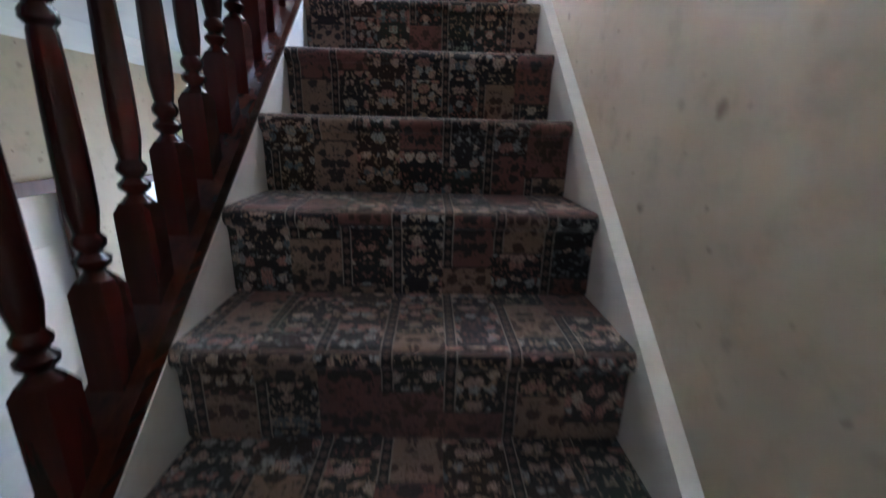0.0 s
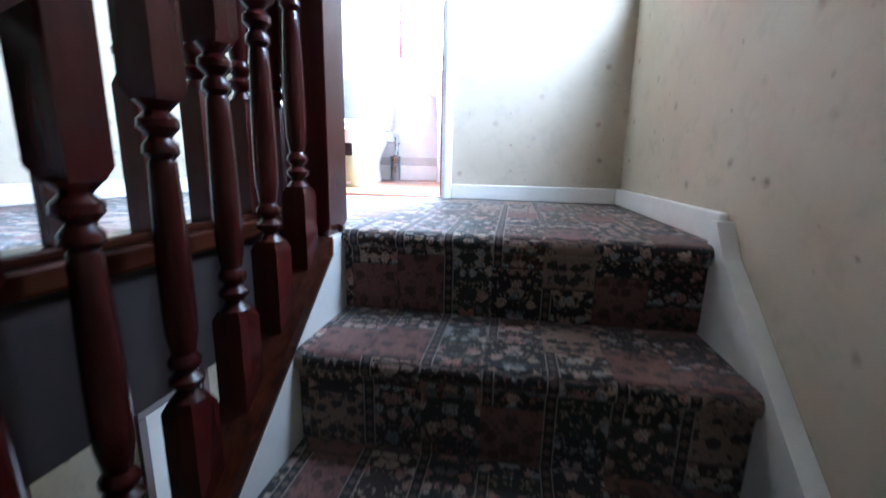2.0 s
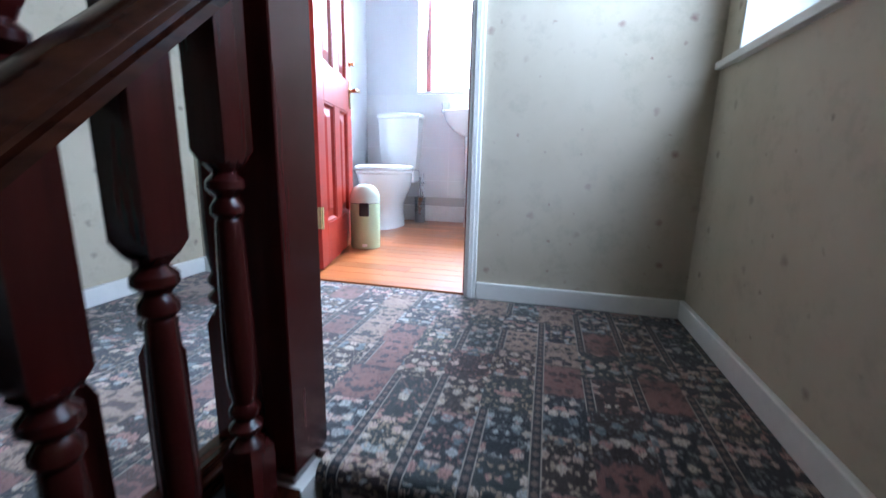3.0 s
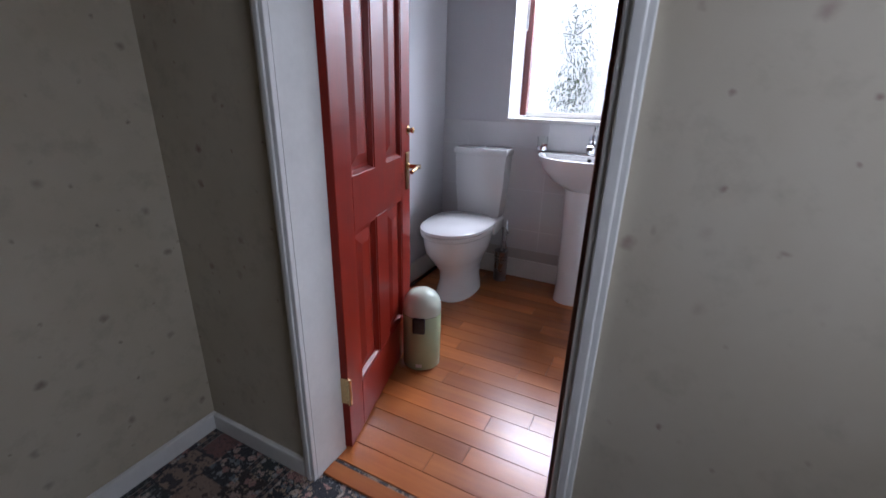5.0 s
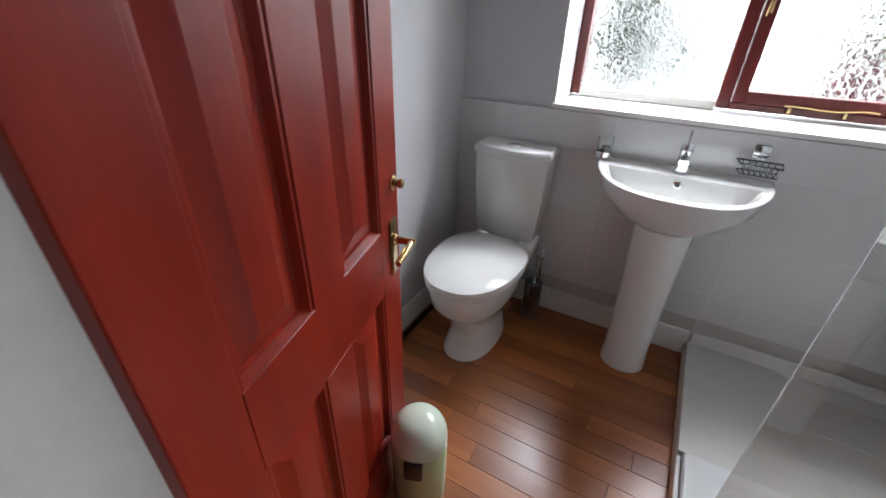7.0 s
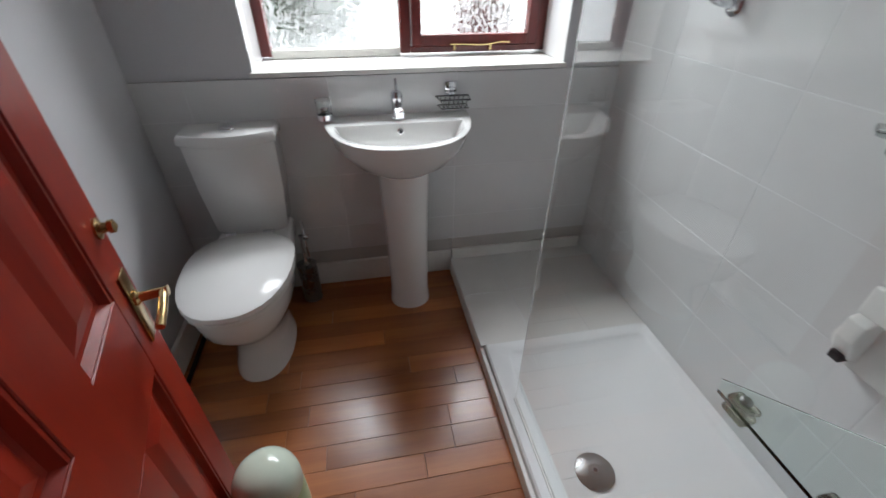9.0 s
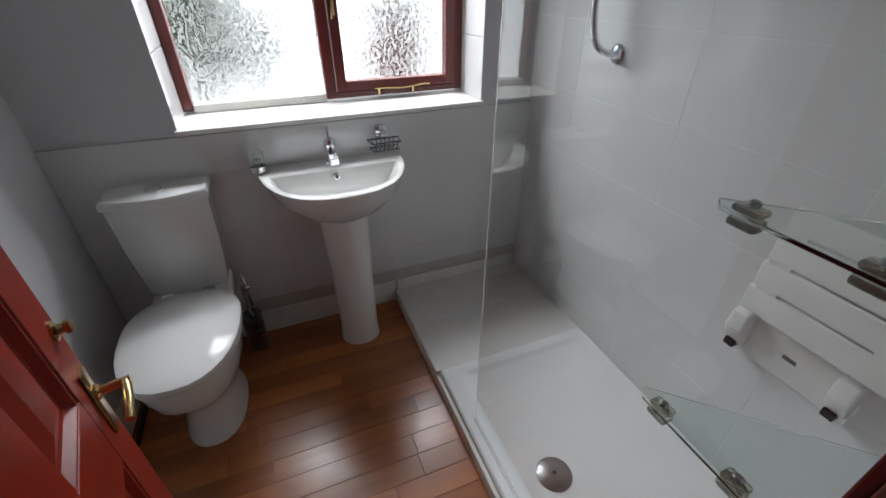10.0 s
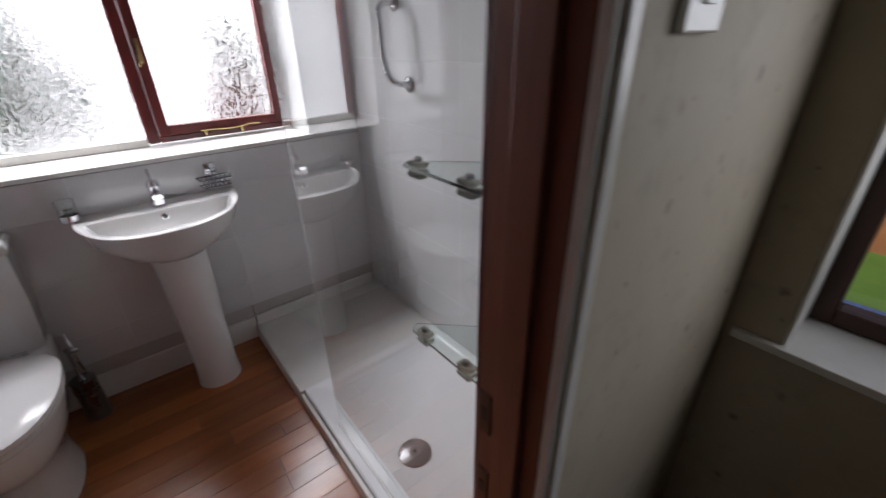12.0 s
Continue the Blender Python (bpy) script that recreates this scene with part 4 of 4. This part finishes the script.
RIM = 0.881
rings = [basin_ring(0.083, 2.645, 2.80, RIM - 0.205), basin_ring(0.132, 2.60, 2.82, RIM - 0.18), basin_ring(0.220, 2.53, 2.84, RIM - 0.135), basin_ring(0.284, 2.485, 2.86, RIM - 0.07), basin_ring(0.303, 2.466, BYB, RIM - 0.015),
         basin_ring(0.308, 2.462, BYB, RIM - 0.004), basin_ring(0.301, 2.468, BYB, RIM), basin_ring(0.264, 2.508, 2.755, RIM - 0.003), basin_ring(0.255, 2.518, 2.748, RIM - 0.012),
         basin_ring(0.220, 2.565, 2.735, RIM - 0.07), basin_ring(0.137, 2.61, 2.71, RIM - 0.12), basin_ring(0.029, 2.655, 2.68, RIM - 0.13)]
part("bowl", loft(rings), CERAMIC, basin, smooth=True)
part("pedestal", loft([oval(0, 2.70, 0.098, 0.10, 0.10, 0.001, p=2.2), oval(0, 2.70, 0.097, 0.10, 0.10, 0.012, p=2.2), oval(0, 2.70, 0.092, 0.093, 0.095, 0.08, p=2.2), oval(0, 2.705, 0.096, 0.092, 0.10, 0.40, p=2.2), oval(0, 2.705, 0.108, 0.10, 0.11, RIM - 0.185, p=2.2)]), CERAMIC, basin, "white ceramic pedestal", smooth=True)
part("overflow_ring", lathe([(0.013, 0), (0.013, 0.003), (0.009, 0.004)], 18), CHROME, basin)
bpy.data.objects["overflow_ring"].matrix_local = pose(0, 2.737, RIM - 0.030, 78)
part("overflow_hole", lathe([(0.0085, 0), (0.0085, 0.0045)], 14), RUBBER, basin)
bpy.data.objects["overflow_hole"].matrix_local = pose(0, 2.7368, RIM - 0.030, 78)
tap = thing("mixer_tap", "chrome single lever basin mixer tap", "tap", (1.150, 2.812, RIM))
part("tap_body", lathe([(0.027, 0.0), (0.027, 0.006), (0.022, 0.012), (0.021, 0.07), (0.024, 0.078), (0.024, 0.10), (0.016, 0.112), (0.004, 0.114)], 22), CHROME, tap, smooth=True)
part("spout", loft([[(sx * 0.016, y, z + sz * 0.011) for sx, sz in ((-1, -1), (1, -1), (1, 1), (-1, 1))] for y, z in ((-0.01, 0.052), (-0.06, 0.058), (-0.10, 0.048), (-0.108, 0.044))]), CHROME, tap, smooth=True)
part("lever", tube(arc([(0, 0, 0.11), (0, 0.012, 0.13), (0, 0.018, 0.155)]), 0.006, 10), CHROME, tap, smooth=True)
hose = part("waste_valve", merge(tube(arc([(1.255, 2.80, 0.66), (1.262, 2.79, 0.62), (1.258, 2.80, 0.585)]), 0.012, 10), tube([(1.252, 2.80, 0.60), (1.232, 2.83, 0.44)], 0.005, 8)), RUBBER, None, smooth=True)
tagged(hose, "black isolating valve and pipe behind the pedestal", "pipe")

# ---- accessories on the window wall ----
cup = thing("tumbler_holder", "chrome wall holder with a clear glass tumbler", "tumbler holder", (0.855, 0, 0))
part("wall_plate", bevelled(boxes((-0.02, BATH_B - 0.014, 0.885, 0.02, BATH_B - 0.0125, 0.925)), 0.0004, 1), CHROME, cup)
part("arm", tube([(0, BATH_B - 0.014, 0.905), (0, 2.858, 0.905)], 0.007, 10), CHROME, cup)
part("ring", lathe([(0.034, 0), (0.034, 0.022), (0.029, 0.022), (0.029, 0.002), (0.004, 0.001)], 24, centre=(0, 2.828, 0.888)), CHROME, cup, smooth=True)
tb = part("tumbler", lathe([(0.026, 0), (0.027, 0.004), (0.0315, 0.075), (0.029, 0.075), (0.025, 0.006), (0.004, 0.005)], 24, centre=(0, 2.828, 0.892)), CLEAR, cup, "clear glass tumbler", smooth=True)
tb.visible_shadow = False
soap = thing("soap_basket", "chrome wire soap basket on a square wall plate", "soap basket", (1.388, 0, 0))
part("wall_plate", bevelled(boxes((-0.026, BATH_B - 0.022, 0.958, 0.026, BATH_B - 0.0125, 1.008)), 0.004), CHROME, soap, smooth=True)
part("stem", boxes((-0.010, BATH_B - 0.045, 0.955, 0.010, BATH_B - 0.022, 0.985)), CHROME, soap)
ba = [(-0.07, 2.845), (0.07, 2.845), (0.062, 2.775), (-0.062, 2.775), (-0.07, 2.845)]
part("upper_wire", tube([(x, y, 0.955) for x, y in ba], 0.004, 6), WIRE, soap)
part("lower_wire", tube([(x * 0.9, y * 0.9 + 0.281, 0.92) for x, y in ba], 0.0025, 6), WIRE, soap)
for k in range(6):
    x = -0.05 + 0.02 * k
    part("cross_wire", tube([(x, 2.845, 0.955), (x * 0.9, 2.84, 0.92), (x * 0.9, 2.782, 0.92), (x * 1.0, 2.775, 0.955)], 0.002, 6), WIRE, soap)

# ---- pedal bin ----
pbin = thing("pedal_bin", "pale green enamel pedal bin with a domed lid", "bin", (0.662, 1.692, 0.0), -8)
part("body", lathe([(0.080, 0.001), (0.086, 0.004), (0.086, 0.012), (0.0865, 0.014), (0.0865, 0.262), (0.0845, 0.266)], 40), BIN_GREEN, pbin, smooth=True)
dome = [(0.0865, 0.268)] + [(0.0865 * math.cos(a) ** 0.8, 0.290 + 0.085 * math.sin(a)) for a in [radians(10 * k) for k in range(9)]] + [(0.004, 0.3755)]
lid = part("lid", lathe(dome, 40), BIN_LID, pbin, "pale mint domed lid", smooth=True)
part("lid_seam", lathe([(0.0855, 0.2655), (0.0855, 0.2685)], 40), RUBBER, pbin)
tongue = part("push_handle", bevelled(boxes((0.052, -0.028, 0.195, 0.096, 0.028, 0.272)), 0.008, 3), RUBBER, pbin, "black plastic push handle", smooth=True)
tongue.matrix_local = pose(0, 0, 0, 0, 0, -62)
badge = part("base_label", bevelled(boxes((0.084, -0.014, 0.018, 0.0882, 0.014, 0.034)), 0.001, 1), PLASTIC, pbin, "small pale label")
badge.matrix_local = pose(0, 0, 0, 0, 0, -62)

# ---- light switch on the landing ----
sw = thing("light_switch", "white plastic light switch on the papered wall", "light switch", (1.590, DOORWALL_0, 1.546))
part("switch_plate", bevelled(boxes((-0.043, -0.010, -0.043, 0.043, -0.0005, 0.043)), 0.003), PLASTIC, sw)
part("rocker", bevelled(boxes((-0.010, -0.0135, -0.016, 0.010, -0.0102, 0.016)), 0.001, 1), PLASTIC, sw)

sw2 = thing("light_switch", "white plastic switch plate beside the door", "light switch", (0.530, DOORWALL_0, 1.447))
part("switch_plate", bevelled(boxes((-0.043, -0.010, -0.043, 0.043, -0.0005, 0.043)), 0.003), PLASTIC, sw2)
part("rocker", bevelled(boxes((-0.010, -0.0135, -0.016, 0.010, -0.0102, 0.016)), 0.001, 1), PLASTIC, sw2)

# ---- lower hall ----
structure("wall_hall_west", boxes((LAND_L - 0.1, BACK_Y, HALL_Z, LAND_L, -0.75, -0.2), (LAND_L - 0.1, 0.02, HALL_Z, LAND_L, 1.086, -0.2), (LAND_L - 0.1, -0.75, -0.92, LAND_L, 0.02, -0.2)), PAPER, "cream papered wall of the lower hall", "wall")
structure("wall_hall_north", boxes((LAND_L, 1.09, HALL_Z, WALL_R, 1.2, -0.2)), PAPER, "cream papered end wall of the lower hall", "wall")
structure("trim_coving", prism([(LAND_L + 0.0005, -0.2255), (LAND_L + 0.09, -0.2255), (LAND_L + 0.06, -0.25), (LAND_L + 0.02, -0.30), (LAND_L + 0.0005, -0.33)], 1, BACK_Y, 1.059), CEILING, "white plaster coving of the hall", "coving")
hd = thing("door_2", "white panelled hall door in a dark wood frame", "door", (LAND_L, 0, HALL_Z), kind="structure")
top = -0.92 - HALL_Z
part("frame", bevelled(boxes((0.001, -0.75, 0, 0.02, -0.69, top), (0.001, -0.04, 0, 0.02, 0.02, top), (0.001, -0.75, top, 0.02, 0.02, top + 0.06)), 0.003, 1), DARKWOOD, hd, "dark stained architrave")
part("leaf", boxes((-0.07, -0.747, 0.005, -0.03, 0.017, top)), GLOSS, hd, "white painted leaf")
for z0, z1 in ((0.2, 0.7), (0.85, 1.45)):
    for a, b in ((-0.65, -0.40), (-0.33, -0.08)):
        part("panel", bevelled(boxes((-0.0298, a, z0, -0.022, b, min(z1, top - 0.1))), 0.003, 1), GLOSS, hd)
hp = thing("wall_panel", "dark wood framed white cupboard door in the hall", "cupboard", (LAND_L, 0, 0))
part("frame", bevelled(boxes((0.0005, 0.42, -1.75, 0.02, 0.46, -0.95), (0.0005, 0.80, -1.75, 0.02, 0.84, -0.95), (0.0005, 0.42, -0.95, 0.02, 0.84, -0.91)), 0.002, 1), DARKWOOD, hp)
part("panel", boxes((0.0005, 0.46, -1.75, 0.010, 0.80, -0.95)), GLOSS, hp)

# ---- outdoors ----
structure("ground", boxes((-300, -300, HALL_Z - 0.6, 300, 300, HALL_Z - 0.15)), GRASS, "green lawn reaching to the horizon", "ground")


def tree(at, height, spread, base, leaves, seed, leafmat, label):
    """Tapered trunk with limbs and a loose crown of leaves."""
    rnd = random.Random(seed)
    t = thing("tree", label, "tree", at)
    limbs = [tube([(0, 0, 0), (0.04, 0.02, height * 0.35), (0, 0.05, height * 0.8)], 0.07, 8)]
    for k in range(7):
        a = rnd.uniform(0, 6.3)
        z = height * rnd.uniform(0.3, 0.75)
        limbs.append(tube([(0.02, 0.02, z), (spread * 0.4 * math.cos(a), spread * 0.4 * math.sin(a), z + 0.25), (spread * 0.8 * math.cos(a), spread * 0.8 * math.sin(a), z + 0.5)], 0.02, 6))
    part("trunk", merge(*limbs), BARK, t)
    verts, faces = [], []
    clumps = [(rnd.gauss(0, spread * 0.42), rnd.gauss(0, spread * 0.42), base + (height - base) * rnd.random() ** 0.8) for k in range(60)]
    for k in range(leaves):
        c = clumps[k % 60]
        p = Vector((c[0] + rnd.gauss(0, 0.14), c[1] + rnd.gauss(0, 0.14), c[2] + rnd.gauss(0, 0.12)))
        d = Vector((rnd.gauss(0, 1), rnd.gauss(0, 1), rnd.gauss(0, 1))).normalized()
        e = d.cross(Vector((rnd.gauss(0, 1), rnd.gauss(0, 1), rnd.gauss(0, 1)))).normalized()
        n = len(verts)
        verts += [p - d * 0.06, p + e * 0.028, p + d * 0.06, p - e * 0.028]
        faces.append((n, n + 1, n + 2, n + 3))
    me = bpy.data.meshes.new("crown")
    me.from_pydata(verts, [], faces)
    me.materials.append(leafmat)
    cr = new("crown", me)
    cr.parent = t
    return t


GZ = HALL_Z - 0.15
cloud = bpy.data.materials.new("glowing_overcast_sheet")
cloud.use_nodes = True
ct = cloud.node_tree
ct.nodes.remove(ct.nodes["Principled BSDF"])
em = ct.nodes.new("ShaderNodeEmission")
ct.links.new(ramp(ct, noise_tex(ct, world_co(ct), 0.02, 4), [(0.3, (0.86, 0.90, 0.94)), (0.7, (1.0, 1.0, 1.0))]), em.inputs[0])
em.inputs[1].default_value = 9.0
ct.links.new(em.outputs[0], ct.nodes["Material Output"].inputs[0])
# glowing sheet added down to the ground, hides the lawn and whitens the panes
structure("backdrop", boxes((-7, 13, GZ, 8, 13.2, 16)), cloud, "glowing white sheet standing for overcast sky beyond the garden", "sky")
tree((0.38, 5.8, GZ), 5.15, 0.36, 3.3, 2300, 3, LEAF, "leafy green garden tree outside the bathroom window")
tree((1.00, 6.4, GZ), 3.95, 0.30, 3.2, 500, 5, LEAF, "lower leafy green tree outside the bathroom window")
tree((2.50, 6.2, GZ), 4.4, 0.36, 3.4, 1300, 8, LEAF, "leafy green tree with gaps outside the window")
tree((2.18, 5.5, GZ), 3.75, 0.24, 3.3, 800, 11, LEAF_RED, "small red leaved tree outside the bathroom window")
gw = part("garden_wall", bevelled(boxes((6.0, -4, GZ, 6.4, 8, GZ + 0.5)), 0.03), STONE)
tagged(gw, "low grey rubble stone garden wall", "garden wall")
fence = part("blue_fence", bevelled(boxes((8.5, -6, GZ, 8.6, 10, GZ + 0.8)), 0.01), BLUE)
tagged(fence, "blue painted fence beyond the lawn", "fence")
bh = thing("brick_building", "orange brick building beyond the garden", "building", (13, 3, GZ))
part("wall", boxes((0, -6, 0, 0.3, 6, 5)), BRICK, bh)
part("roof", prism([(-0.4, 5.0), (0.7, 6.2), (1.0, 6.2), (1.0, 5.0)], 1, -6.2, 6.2), STONE, bh)

# ---- tiles of the shower walls ----
TW, TH, TZ0, JOINT = 0.538, 0.2715, 0.062, 0.003
for r in range(9):
    z0, z1 = TZ0 + r * TH, min(TZ0 + (r + 1) * TH - JOINT, CEIL - 0.002)
    for c in range(-3, 3):
        y0 = 2.012 + c * TW
        a, b = max(y0, 1.103), min(y0 + TW - JOINT, BATH_B - 0.0005)
        if b - a > 0.02 and z1 - z0 > 0.02:
            part("tile", bevelled(boxes((WALL_R - 0.012, a, max(z0, 0.0805), WALL_R, b, z1)), 0.0012, 1), TILE, bpy.data.objects["wall_bath_east"])
for r in range(4):
    z0, z1 = TZ0 + 0.014 + r * TH, TZ0 + 0.014 + (r + 1) * TH - JOINT
    z1 = min(z1, WZ0 - 0.022)
    for c in range(-2, 3):
        x0 = 0.880 + c * TW
        a, b = max(x0, BATH_L + 0.0005), min(x0 + TW - JOINT, WALL_R - 0.0125)
        lo = max(z0, 0.206)
        if b - a > 0.02:
            part("tile", bevelled(boxes((a, BATH_B - 0.012, lo, b, BATH_B, z1)), 0.0012, 1), TILE, bpy.data.objects["wall_bath_north"])

part("grout", boxes((WALL_R - 0.0113, 1.1037, 0.0812, WALL_R - 0.0005, BATH_B - 0.001, CEIL - 0.0028)), GROUT, bpy.data.objects["wall_bath_east"])
part("grout", boxes((BATH_L + 0.001, BATH_B - 0.0113, 0.2065, WALL_R - 0.0132, BATH_B - 0.0006, WZ0 - 0.0228)), GROUT, bpy.data.objects["wall_bath_north"])

# white tiles lining the sides of the bathroom window opening
for x in (WX0, WX1 - 0.006):
    for r in range(4):
        z0 = WZ0 + 0.001 + r * TH
        part("reveal_tile", bevelled(boxes((x, BATH_B + 0.0005, z0, x + 0.006, FY0 - 0.001, min(z0 + TH - JOINT, WZ1 - 0.001))), 0.0012, 1), TILE, bpy.data.objects["wall_bath_north"])

# ---- oak floor boards ----
rb = random.Random(4)
yb = 1.06
row = 0
BOARD = 0.0885
while yb < BATH_B - 0.01:
    x = BATH_L + 0.002 - rb.uniform(0, 0.5)
    y2 = min(yb + BOARD - 0.0012, BATH_B - 0.001)
    while x < 1.42:
        ln = rb.choice((0.45, 0.6, 0.75, 0.9))
        a, b = max(x, BATH_L + 0.001), min(x + ln - 0.0012, 1.420)
        if b - a > 0.03 and not (yb < DOORWALL_1 and (a > 1.37)):
            a2 = max(a, OPEN_L - 0.028) if yb < DOORWALL_1 + 0.02 else a
            b2 = min(b, OPEN_R) if yb < DOORWALL_1 + 0.02 else b
            if b2 - a2 > 0.03:
                ob = part("board", bevelled(boxes((a2, yb, -0.016, b2, y2, 0.0)), 0.0008, 1), OAK, bpy.data.objects["floor_bathroom_base"])
        x += ln
    yb += BOARD
    row += 1
